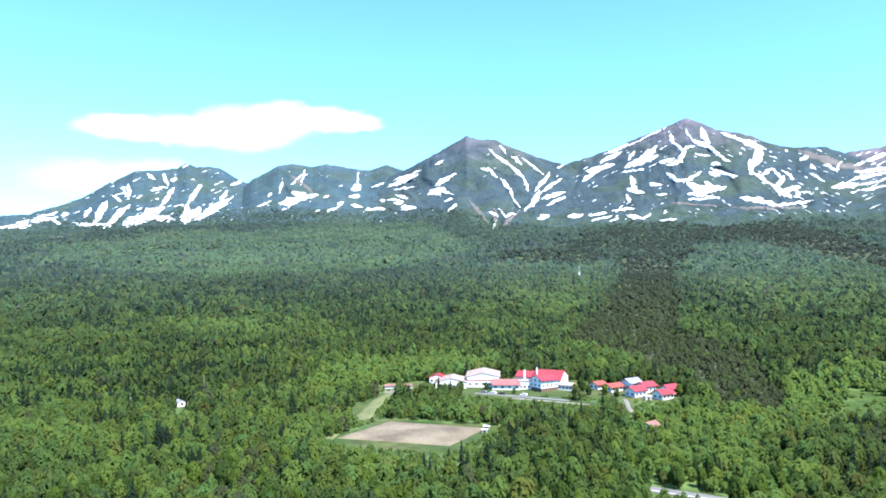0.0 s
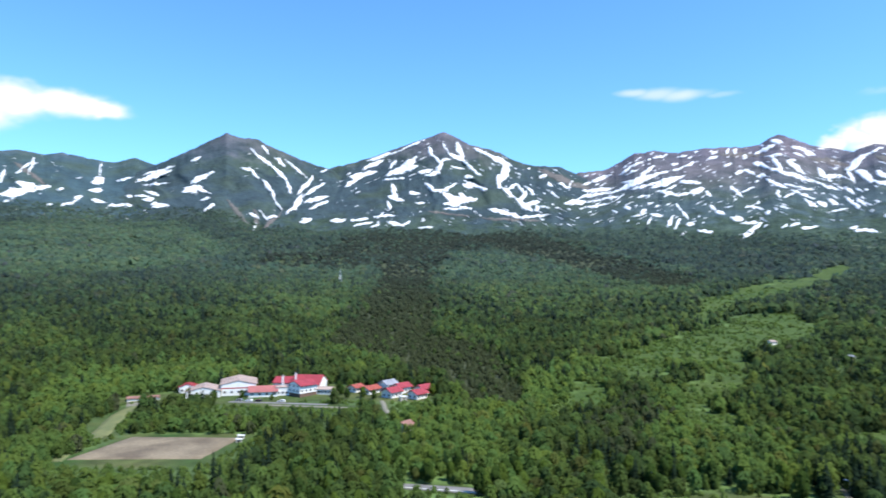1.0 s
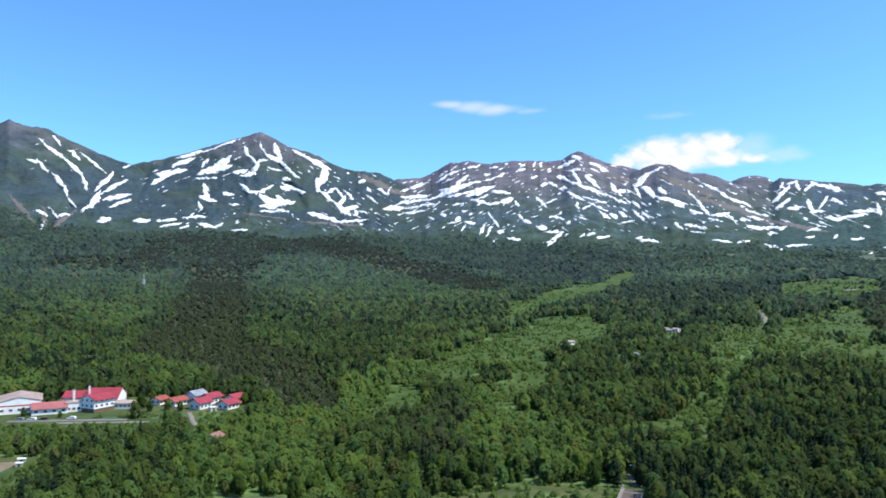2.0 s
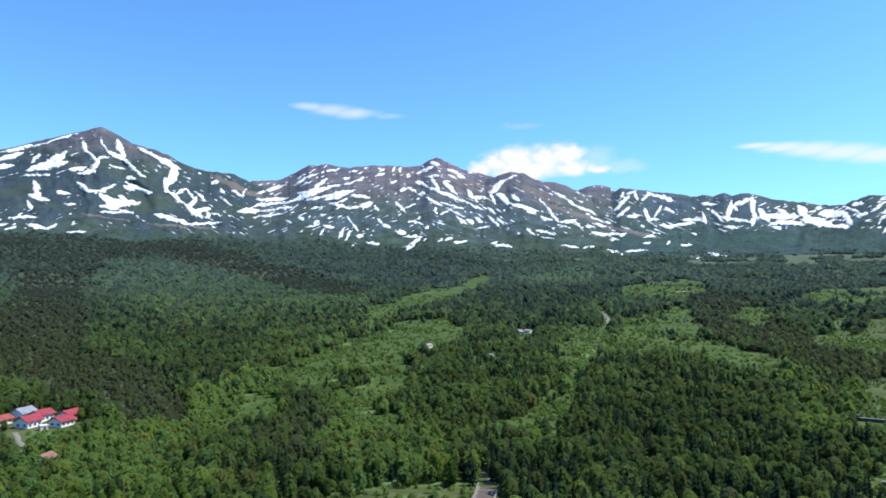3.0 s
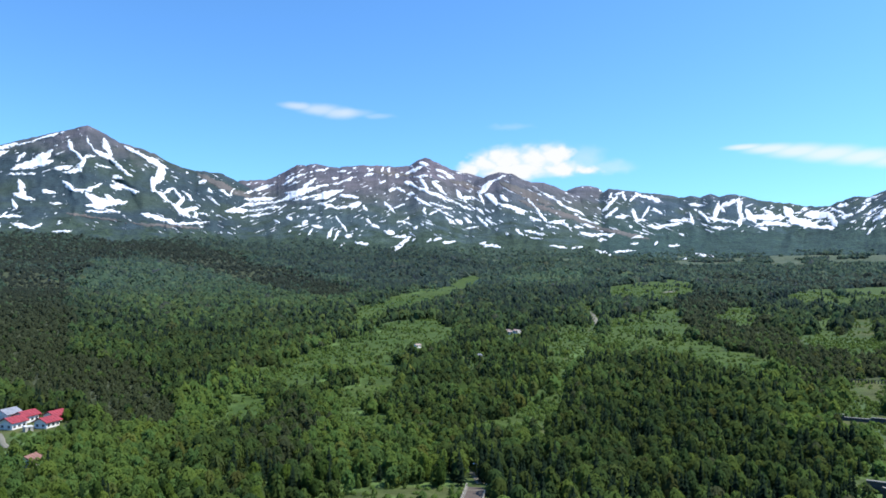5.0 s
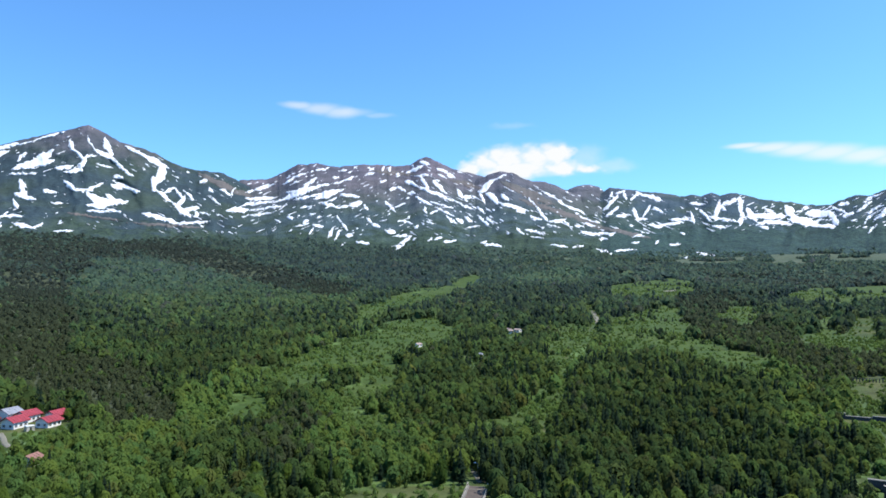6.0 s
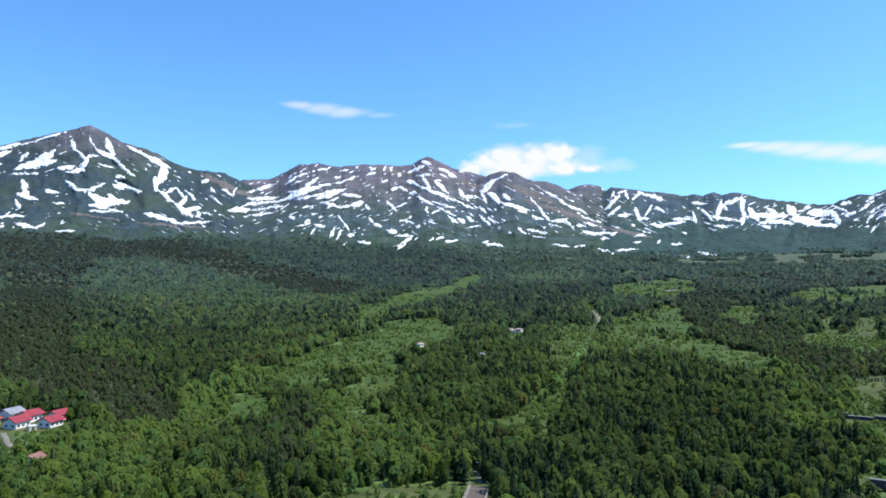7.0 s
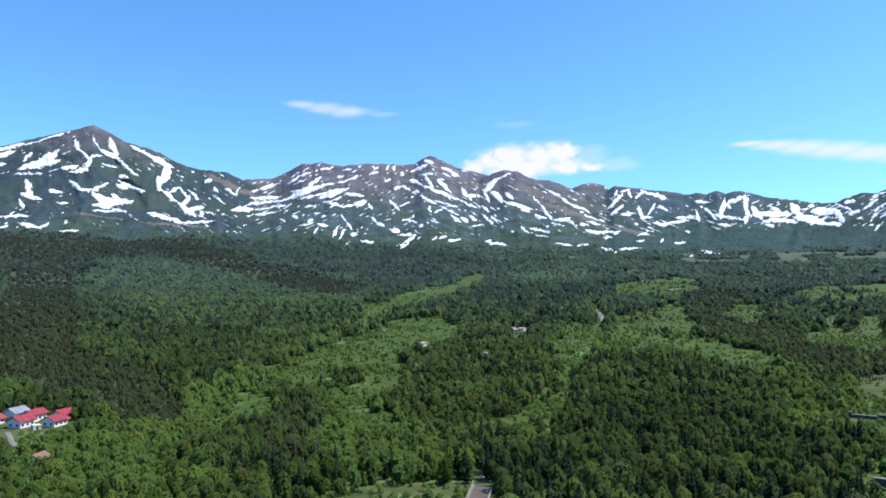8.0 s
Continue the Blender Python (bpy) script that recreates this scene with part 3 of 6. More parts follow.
SNOW_POINTED_LEFT = [
    (-23.70, 6.61, -21.42, 7.59, 0.16), (-23.01, 6.97, -21.64, 7.73, 0.14), (-23.24, 7.15, -21.19, 7.95, 0.09), (-23.24, 6.38, -21.52, 6.65, 0.09),
    (-19.81, 8.48, -19.35, 8.66, 0.14), (-20.29, 6.14, -19.38, 6.36, 0.30), (-19.83, 6.82, -18.45, 7.57, 0.23), (-19.38, 6.23, -18.69, 6.04, 0.14),
    (-19.16, 5.41, -18.70, 5.59, 0.14), (-23.70, 5.62, -23.02, 5.61, 0.11), (-23.02, 5.93, -22.34, 5.70, 0.14), (-23.25, 5.34, -22.71, 5.39, 0.16),
    (-22.71, 4.80, -21.67, 4.93, 0.16), (-22.71, 5.03, -22.35, 5.16, 0.11), (-18.85, 4.68, -18.34, 5.13, 0.14),
]
SNOW_POINTED_RIGHT = [
    (-15.45, 9.45, -13.87, 8.21, 0.16), (-13.87, 8.21, -12.83, 7.29, 0.16), (-12.83, 7.29, -12.52, 6.25, 0.14), (-14.62, 9.74, -14.26, 9.29, 0.11),
    (-13.63, 8.83, -12.95, 8.28, 0.11), (-12.72, 8.72, -11.28, 7.52, 0.11), (-16.15, 7.99, -15.70, 7.89, 0.16), (-15.56, 7.98, -15.02, 7.34, 0.14),
    (-14.57, 7.06, -13.89, 6.28, 0.14), (-13.89, 6.28, -13.67, 5.60, 0.14), (-13.54, 5.37, -13.13, 4.92, 0.11), (-11.84, 6.24, -10.69, 7.55, 0.16),
    (-12.09, 5.12, -11.62, 6.01, 0.23), (-12.77, 4.59, -11.86, 5.34, 0.11), (-11.39, 6.00, -9.80, 7.08, 0.16),
]
SNOW_SADDLE = [
    (-11.17, 5.55, -9.59, 5.96, 0.21), (-10.95, 5.01, -9.59, 5.60, 0.16), (-15.51, 4.50, -15.06, 4.27, 0.16), (-14.82, 4.81, -14.24, 4.17, 0.14),
    (-14.14, 4.26, -13.69, 4.34, 0.14), (-15.06, 3.82, -15.30, 3.28, 0.09), (-10.01, 7.97, -9.56, 8.18, 0.11), (-11.42, 3.98, -11.06, 4.11, 0.30),
    (-9.17, 4.07, -8.27, 4.14, 0.14),
]
SNOW_HIGH_LEFT = [
    (-6.42, 8.85, -3.78, 9.75, 0.14), (-3.78, 9.75, -1.40, 10.88, 0.14), (-5.76, 8.99, -4.87, 9.30, 0.09), (-6.65, 8.29, -5.10, 8.96, 0.18),
    (-7.55, 7.58, -6.66, 7.76, 0.25), (-8.01, 6.89, -7.11, 7.43, 0.21), (-6.88, 7.86, -5.55, 8.02, 0.14), (-4.68, 7.77, -3.15, 8.43, 0.25),
    (-4.03, 7.95, -2.49, 9.17, 0.30), (-3.59, 8.15, -2.51, 8.52, 0.25), (-5.13, 7.35, -3.38, 7.58, 0.11), (-4.45, 8.41, -4.14, 8.91, 0.14),
    (-1.29, 9.94, -1.12, 9.51, 0.18), (-1.00, 9.42, -0.46, 8.83, 0.11), (-0.81, 8.00, -0.29, 8.95, 0.18), (-2.09, 8.07, -1.23, 8.24, 0.16),
    (-1.58, 7.83, -0.48, 8.03, 0.16), (-0.38, 8.95, 0.25, 9.08, 0.09),
]
SNOW_HIGH_RIGHT = [
    (-0.22, 10.50, 0.26, 9.42, 0.11), (0.26, 9.42, 1.50, 9.00, 0.21), (0.98, 10.21, 1.30, 9.35, 0.28), (1.29, 9.01, 2.70, 7.79, 0.14),
    (0.45, 8.48, 1.48, 8.29, 0.11), (1.59, 7.65, 2.00, 7.71, 0.18), (1.75, 7.22, 3.28, 6.63, 0.14), (1.46, 7.03, 1.99, 6.87, 0.21),
    (2.33, 10.02, 4.13, 9.06, 0.14), (3.73, 9.29, 5.11, 8.65, 0.25), (4.90, 8.46, 4.69, 7.66, 0.34), (4.30, 7.69, 4.28, 6.86, 0.25),
    (4.48, 6.85, 5.44, 6.09, 0.18), (5.06, 6.61, 5.58, 6.98, 0.14), (5.85, 6.97, 6.23, 6.45, 0.14), (6.43, 6.93, 7.18, 6.27, 0.11),
    (6.41, 6.32, 6.09, 5.72, 0.21), (5.82, 5.74, 6.77, 5.07, 0.30), (6.78, 5.48, 7.35, 5.57, 0.18), (7.34, 5.25, 7.45, 5.04, 0.14),
]
SNOW_HIGH_MIDDLE = [
    (-1.55, 7.06, -1.05, 6.60, 0.18), (-0.84, 6.51, -0.00, 6.55, 0.14), (-0.00, 6.68, 0.63, 7.07, 0.18), (-0.01, 6.26, 0.81, 5.79, 0.30),
    (0.40, 5.60, 2.05, 5.94, 0.30), (1.23, 6.19, 1.64, 5.75, 0.30), (2.05, 5.73, 2.46, 5.92, 0.14), (-0.02, 5.53, 0.81, 5.37, 0.14),
    (-0.03, 5.10, 2.03, 5.18, 0.14), (3.65, 5.03, 5.02, 4.79, 0.21), (5.02, 4.75, 5.91, 4.42, 0.21), (5.99, 4.38, 7.14, 4.45, 0.11),
    (7.14, 4.53, 8.27, 4.55, 0.09),
]
SNOW_HIGH_FOOT = [
    (-4.26, 6.88, -4.06, 6.00, 0.25), (-4.49, 6.01, -3.63, 5.76, 0.21), (-4.72, 5.58, -4.51, 5.14, 0.16), (-5.17, 4.72, -5.39, 4.42, 0.09),
    (-5.61, 4.51, -4.30, 4.56, 0.14), (-4.74, 4.05, -3.45, 3.71, 0.16), (-3.45, 3.79, -3.01, 4.00, 0.14), (-2.17, 3.54, -1.10, 3.68, 0.11),
    (-7.61, 4.12, -6.28, 4.22, 0.14), (-7.39, 3.67, -5.84, 4.08, 0.09), (-5.98, 3.64, -5.40, 3.80, 0.11), (-2.84, 6.38, -2.20, 6.36, 0.14),
    (-2.34, 5.58, -1.79, 5.56, 0.09), (7.72, 5.23, 8.28, 5.11, 0.09), (3.20, 2.82, 3.48, 2.65, 0.09),
]
SNOW_NOTCH = [
    (7.66, 7.64, 7.96, 7.78, 0.14), (8.31, 6.59, 9.04, 5.95, 0.11), (8.33, 7.19, 8.51, 6.98, 0.11), (9.25, 7.12, 9.79, 6.69, 0.14),
    (9.76, 5.50, 10.49, 5.65, 0.28), (10.66, 5.52, 11.02, 5.58, 0.21), (9.97, 6.67, 10.16, 7.25, 0.09),
]
SNOW_VOLCANO_LEFT = [
    (13.16, 6.27, 15.99, 7.26, 0.16), (11.06, 6.44, 13.15, 6.64, 0.14), (10.84, 5.98, 13.15, 6.36, 0.11), (11.30, 5.54, 14.10, 6.07, 0.09),
    (13.85, 7.66, 15.74, 8.72, 0.11), (15.27, 7.24, 16.37, 8.19, 0.18), (14.09, 6.98, 17.42, 7.75, 0.18), (15.99, 6.80, 18.63, 7.41, 0.16),
    (16.47, 6.58, 17.91, 7.07, 0.21), (16.95, 6.27, 18.15, 6.01, 0.18), (18.15, 5.92, 19.36, 6.17, 0.11), (18.49, 6.99, 19.84, 6.78, 0.14),
    (19.36, 6.17, 19.84, 6.31, 0.30), (20.33, 6.04, 20.42, 5.95, 0.16), (14.80, 6.54, 15.99, 6.71, 0.14), (15.28, 5.86, 15.99, 5.97, 0.11),
    (10.84, 5.07, 13.16, 5.45, 0.09), (11.06, 6.89, 13.14, 7.64, 0.11), (11.75, 7.27, 12.68, 7.62, 0.09),
]
SNOW_VOLCANO_CREST = [
    (16.46, 8.92, 17.18, 8.99, 0.11), (17.76, 8.36, 18.14, 8.32, 0.09), (18.14, 7.86, 19.59, 8.40, 0.11), (20.56, 8.65, 21.05, 8.75, 0.11),
    (20.81, 8.97, 21.00, 9.12, 0.11), (21.78, 8.99, 21.88, 9.22, 0.11), (22.27, 8.86, 22.37, 9.13, 0.11), (18.38, 8.88, 18.87, 8.94, 0.07),
    (24.96, 9.62, 25.45, 9.48, 0.16), (23.74, 8.78, 24.96, 9.34, 0.14), (24.47, 8.55, 25.69, 8.70, 0.11), (26.18, 9.11, 27.16, 8.79, 0.11),
    (27.16, 8.70, 27.64, 8.42, 0.16), (27.89, 8.88, 28.62, 8.88, 0.11),
]
SNOW_VOLCANO_RIGHT = [
    (23.74, 8.08, 24.47, 7.76, 0.18), (24.47, 7.76, 27.15, 6.69, 0.16), (24.96, 8.23, 25.44, 7.62, 0.21), (25.93, 8.09, 26.91, 7.16, 0.18),
    (24.47, 6.82, 25.69, 6.22, 0.11), (25.69, 6.45, 27.39, 5.99, 0.11), (27.15, 6.69, 29.09, 5.89, 0.11), (23.00, 7.61, 23.49, 7.38, 0.16),
    (23.83, 7.15, 24.22, 7.15, 0.14), (25.10, 6.08, 25.30, 5.52, 0.11), (25.69, 5.52, 26.17, 5.75, 0.09), (26.17, 5.99, 27.63, 5.28, 0.11),
    (22.03, 6.43, 22.76, 5.74, 0.11), (22.51, 7.46, 22.76, 7.51, 0.16), (27.88, 7.39, 28.22, 6.83, 0.18), (28.37, 6.83, 28.85, 6.83, 0.21),
    (29.58, 7.38, 30.06, 6.45, 0.11), (29.58, 5.98, 30.06, 5.60, 0.14),
]
SNOW_VOLCANO_FRINGE = [
    (27.15, 5.14, 27.63, 4.81, 0.18), (27.88, 5.05, 28.21, 4.81, 0.16), (28.60, 5.14, 28.99, 4.81, 0.14), (29.57, 5.28, 30.30, 4.57, 0.14),
    (23.25, 4.94, 24.22, 4.67, 0.09), (20.57, 5.01, 20.82, 4.78, 0.14), (21.06, 4.55, 21.40, 4.46, 0.18), (22.03, 4.09, 22.76, 4.00, 0.16),
    (23.00, 3.72, 23.98, 3.72, 0.11), (23.00, 2.69, 23.98, 3.63, 0.16), (22.61, 2.87, 23.49, 2.88, 0.11), (24.22, 3.40, 24.46, 3.54, 0.11),
    (25.58, 3.31, 25.78, 3.40, 0.09), (26.17, 3.40, 26.56, 3.54, 0.11), (26.80, 3.26, 27.72, 3.31, 0.11), (19.85, 3.14, 20.58, 3.05, 0.16),
]
SNOW_VOLCANO_FOOT = [
    (14.34, 5.15, 14.58, 5.06, 0.16), (15.76, 4.86, 15.53, 4.71, 0.16), (16.00, 5.41, 16.38, 5.42, 0.09), (16.34, 4.50, 16.96, 4.41, 0.14),
    (17.44, 3.58, 17.82, 4.28, 0.11), (17.92, 3.35, 18.30, 4.06, 0.11), (18.15, 5.22, 18.64, 4.53, 0.11), (18.64, 4.53, 18.98, 4.06, 0.11),
    (18.98, 3.69, 19.27, 3.69, 0.18), (16.01, 3.80, 16.15, 4.26, 0.09), (13.40, 4.81, 13.64, 4.68, 0.09), (14.82, 4.38, 15.29, 4.48, 0.09),
    (18.50, 2.85, 18.69, 3.03, 0.09), (24.47, 4.38, 24.56, 4.43, 0.11), (25.44, 4.81, 25.93, 4.67, 0.09), (28.60, 4.34, 29.57, 4.48, 0.09),
    (30.05, 3.02, 31.49, 2.83, 0.14), (29.81, 3.17, 30.14, 3.26, 0.11), (33.88, 3.62, 34.83, 3.52, 0.09), (32.70, 4.32, 33.17, 3.85, 0.11),
]
SNOW_CONE = [
    (29.83, 7.38, 30.65, 8.07, 0.25), (30.56, 8.07, 31.77, 8.62, 0.11), (30.31, 7.15, 31.03, 6.44, 0.25), (31.03, 6.44, 33.42, 5.72, 0.18),
    (31.51, 6.90, 31.99, 6.66, 0.16), (32.71, 5.96, 33.18, 5.58, 0.25), (33.67, 6.64, 34.37, 5.94, 0.11), (34.37, 5.94, 35.08, 4.91, 0.16),
    (34.62, 7.32, 36.50, 6.14, 0.11), (36.50, 6.14, 38.11, 5.42, 0.11), (33.89, 5.25, 34.60, 5.01, 0.14), (35.31, 4.77, 36.48, 4.98, 0.18),
    (36.48, 4.89, 37.17, 4.14, 0.09), (37.42, 5.34, 39.03, 4.71, 0.09), (37.64, 4.74, 39.02, 4.39, 0.09), (37.87, 3.95, 38.92, 3.75, 0.14),
    (33.41, 4.18, 34.83, 3.84, 0.09), (35.07, 4.54, 36.01, 4.29, 0.09),
]
SNOW_CONE_FOOT = [
    (35.53, 2.91, 36.70, 2.76, 0.09), (37.16, 2.76, 37.86, 2.84, 0.11), (39.01, 3.80, 40.38, 3.78, 0.14), (41.71, 3.08, 42.16, 3.07, 0.09),
    (40.36, 2.45, 41.93, 2.53, 0.09), (39.00, 2.56, 40.13, 2.18, 0.11), (41.72, 3.53, 42.52, 3.61, 0.09), (43.48, 3.05, 43.56, 3.14, 0.09),
    (44.56, 2.86, 45.12, 2.94, 0.09), (46.46, 2.25, 47.70, 2.02, 0.09), (45.61, 1.77, 45.82, 1.77, 0.11), (39.24, 3.33, 39.69, 3.33, 0.09),
]
SNOW_LONG_LEFT = [
    (39.49, 5.62, 40.64, 6.73, 0.16), (39.96, 6.52, 40.19, 6.97, 0.11), (39.71, 5.16, 40.63, 5.82, 0.14), (40.62, 5.14, 41.30, 5.22, 0.14),
    (41.75, 5.79, 42.09, 4.88, 0.14), (42.09, 4.88, 42.84, 4.86, 0.14), (42.63, 5.09, 43.08, 5.98, 0.11), (42.21, 6.91, 43.96, 6.27, 0.16),
    (41.76, 6.47, 42.21, 6.91, 0.14), (41.09, 6.94, 41.31, 6.48, 0.09), (40.64, 6.96, 41.10, 7.08, 0.11), (43.52, 5.74, 43.95, 5.37, 0.14),
    (43.93, 4.39, 45.23, 4.58, 0.16), (44.59, 4.82, 46.08, 4.78, 0.11), (46.09, 5.22, 46.29, 4.55, 0.16), (46.10, 6.02, 47.15, 5.85, 0.14),
    (46.72, 5.42, 47.34, 4.74, 0.16), (47.34, 4.96, 49.38, 4.46, 0.14),
]
SNOW_LONG_RIGHT = [
    (47.75, 4.73, 48.19, 6.02, 0.20), (48.18, 5.81, 48.50, 5.49, 0.22), (48.39, 5.80, 49.41, 6.19, 0.20), (49.59, 5.10, 49.61, 6.18, 0.20),
    (49.57, 4.24, 49.79, 5.10, 0.15), (50.19, 5.29, 50.58, 4.64, 0.25), (50.58, 4.85, 52.52, 4.78, 0.25), (50.96, 4.41, 52.89, 4.22, 0.22),
    (51.37, 5.25, 51.94, 4.80, 0.25), (52.72, 5.40, 53.09, 4.76, 0.25), (53.08, 4.55, 54.38, 4.29, 0.35), (54.03, 4.93, 55.49, 4.86, 0.25),
    (54.38, 4.08, 55.64, 3.95, 0.20), (55.49, 4.86, 55.83, 4.23, 0.29), (47.74, 4.21, 48.36, 4.10, 0.13), (50.96, 4.11, 51.35, 4.01, 0.13),
    (43.06, 4.41, 43.71, 4.26, 0.15),
]
SNOW_END = [
    (55.67, 5.26, 56.38, 4.90, 0.14), (56.21, 5.44, 56.57, 5.54, 0.16), (56.37, 4.62, 56.90, 4.79, 0.14), (57.61, 5.56, 58.65, 6.10, 0.09),
    (57.25, 4.98, 57.96, 5.54, 0.09), (57.59, 4.56, 58.63, 5.31, 0.09), (58.27, 4.33, 59.29, 5.07, 0.11), (59.10, 4.29, 59.86, 4.45, 0.18),
    (58.61, 4.71, 59.63, 5.64, 0.11), (58.97, 5.68, 59.81, 6.02, 0.09), (57.57, 3.96, 57.93, 4.55, 0.07), (57.90, 3.46, 58.26, 3.93, 0.07),
    (59.15, 6.07, 59.48, 6.24, 0.11), (57.79, 5.75, 58.14, 5.93, 0.14), (59.61, 4.86, 60.28, 5.41, 0.11),
]
SNOW_PATCHES = SNOW_FAR + SNOW_FAR_LOW + SNOW_ROUNDED + SNOW_POINTED_LEFT + SNOW_POINTED_RIGHT + SNOW_SADDLE + SNOW_HIGH_LEFT + SNOW_HIGH_RIGHT + SNOW_HIGH_MIDDLE + SNOW_HIGH_FOOT + SNOW_NOTCH + SNOW_VOLCANO_LEFT + SNOW_VOLCANO_CREST + SNOW_VOLCANO_RIGHT + SNOW_VOLCANO_FRINGE + SNOW_VOLCANO_FOOT + SNOW_CONE + SNOW_CONE_FOOT + SNOW_LONG_LEFT + SNOW_LONG_RIGHT + SNOW_END


# bare scree and heath between the snow: as for the snow
SCREE_PATCHES = [
    (-17.2, 5.4, -15.6, 3.5, 0.20), (-15.2, 4.9, -15.0, 3.3, 0.18), (-13.2, 4.6, -14.6, 3.3, 0.16), (7.6, 8.2, 10.4, 7.0, 0.26), (8.6, 7.6, 11.5, 6.6, 0.22),
    (2.6, 4.35, 7.6, 4.15, 0.14), (-1.5, 4.9, 2.2, 4.5, 0.12), (31.5, 8.0, 35.5, 6.2, 0.40), (33.0, 6.6, 39.0, 4.6, 0.30), (38.0, 4.6, 43.0, 3.4, 0.20),
    (27.5, 8.2, 29.6, 7.6, 0.26), (21.0, 8.9, 24.5, 8.6, 0.20), (-31.5, 7.4, -29.8, 6.2, 0.22),
]


def patch_field(az, el, patches):
    """Above 0 inside ragged patches on a slope, in degrees from the rim."""
    wa = az + (fbm(az * 1.4, el * 1.4, 71, 2) - 0.5) * 0.20 + (fbm(az * 4.5, el * 4.5, 73, 3) - 0.5) * 0.18
    we = el + (fbm(az * 1.4, el * 1.4, 77, 2) - 0.5) * 0.14 + (fbm(az * 4.5, el * 4.5, 79, 3) - 0.5) * 0.16
    rag = (fbm(az * 9, el * 15, 83, 3, 0.6) - 0.5) * 0.17 + (fbm(az * 17, el * 22, 85, 2) - 0.5) * 0.09
    best = np.full(az.shape, -2.0)
    for a0, e0, a1, e1, half in patches:
        near = (az > min(a0, a1) - 0.8) & (az < max(a0, a1) + 0.8) & (el > min(e0, e1) - 0.8) & (el < max(e0, e1) + 0.8)
        if not near.any():
            continue
        dx, dy = a1 - a0, e1 - e0
        x, y = wa[near] - a0, we[near] - e0
        size = math.hypot(dx, dy) + 1e-6
        along, across = (x * dx + y * dy) / size, (x * dy - y * dx) / size
        tip = 0.06 + 0.75 * half  # the patch runs out to a point beyond its ends
        u = np.clip(np.abs(along - size / 2) / (size / 2 + tip), 0, 1.5)
        streak = fbm(along * 2.6 + a0 * 3.1, across * 13 + e0 * 7.7, 87, 2) - 0.5
        swell = 0.72 + 0.56 * vnoise(along * 1.9 + a0 * 5.3, e0 * 9.1 + along * 0, 89)
        width = half * 0.84 * swell * np.where(u < 1, np.maximum(1 - u ** 2.2, 0) ** 0.75, 0)
        past = np.maximum(np.abs(along - size / 2) - size / 2 - tip, 0)
        best[near] = np.maximum(best[near], width - np.abs(across) - past + streak * (0.03 + 0.6 * half))
    return best + rag * smooth(-0.06, 0.0, best)


def snow_mask(az, el):
    """Above 0 where old snow lies, in degrees from the rim."""
    best = patch_field(az, el, SNOW_PATCHES)
    # thin streaks left in the hollows: they slant one way on each flank
    rising, falling = fbm((az + 0.45 * el) * 1.9, (el - 0.45 * az) * 9.5, 91, 3, 0.4), fbm((az - 0.5 * el) * 1.9, (el + 0.5 * az) * 9.5, 97, 3, 0.4)
    side = np.interp(az, [-40, -14, -10, -2, 1, 9, 12, 22, 26, 46, 50], [1, 1, 1, 1, 0, 0, 1, 1, 0, 0, 1])
    fleck = np.where(side > 0.5, rising, falling)
    band = smooth(2.9, 3.8, el)
    return np.maximum(best, (fleck - np.interp(az, [-40, -36, -33, -11, -7, 9, 12, 40, 44], [0.79, 0.79, 0.84, 0.84, 0.80, 0.775, 0.735, 0.735, 0.745])) * 0.42 - (1 - band) * 0.4)


def slope_foot(az):
    """Distance of the mountains' foot, and its height angle."""
    foot = tree_line(az) - 120 + np.interp(az, [37, 46], [0, 650])
    r = np.radians(az)
    return foot, np.degrees(np.arctan2(ground_z(foot * np.sin(r), foot * np.cos(r)) - EYE_Z, foot))


def slope_place(az, el, top, ridge_d):
    """Distance of the slope's surface at a heading and height angle, from its foot up to the ridge."""
    foot, low = slope_foot(az)
    u = np.clip((el - low) / np.maximum(top - low, 0.8), 0, 1)
    warp = (fbm(az * 0.5, el * 0.6, 23, 3) - 0.5) * 3.2
    spur = 1.08 - np.sqrt((2 * fbm(az * 0.42 + warp * 0.55, el * 0.3 + ridge_d, 29, 2, 0.5) - 1) ** 2 + 0.012)
    fine = 1 - np.abs(2 * fbm(az * 1.3 + warp + 0.5 * el, el * 2.0, 37, 2, 0.5) - 1)
    fade = np.sin(np.pi * np.clip(u * 0.9 + 0.06, 0, 1)) ** 0.6
    crest = ridge_d + (fbm(az * 0.25, az * 0, 43, 2) - 0.5) * 120
    dd = foot + (crest - foot) * u ** 0.85 - (spur - 0.55) * 120 * fade - (fine - 0.5) * 16 * fade
    return np.minimum(dd, 4880), crest


def polar(az, dd, z):
    r = np.radians(az)
    return np.stack([dd * np.sin(r), dd * np.cos(r), z], -1)


def grid_quads(shape):
    i = np.arange(shape[0] * shape[1]).reshape(shape)
    return np.stack([i[:-1, :-1], i[1:, :-1], i[1:, 1:], i[:-1, 1:]], -1)


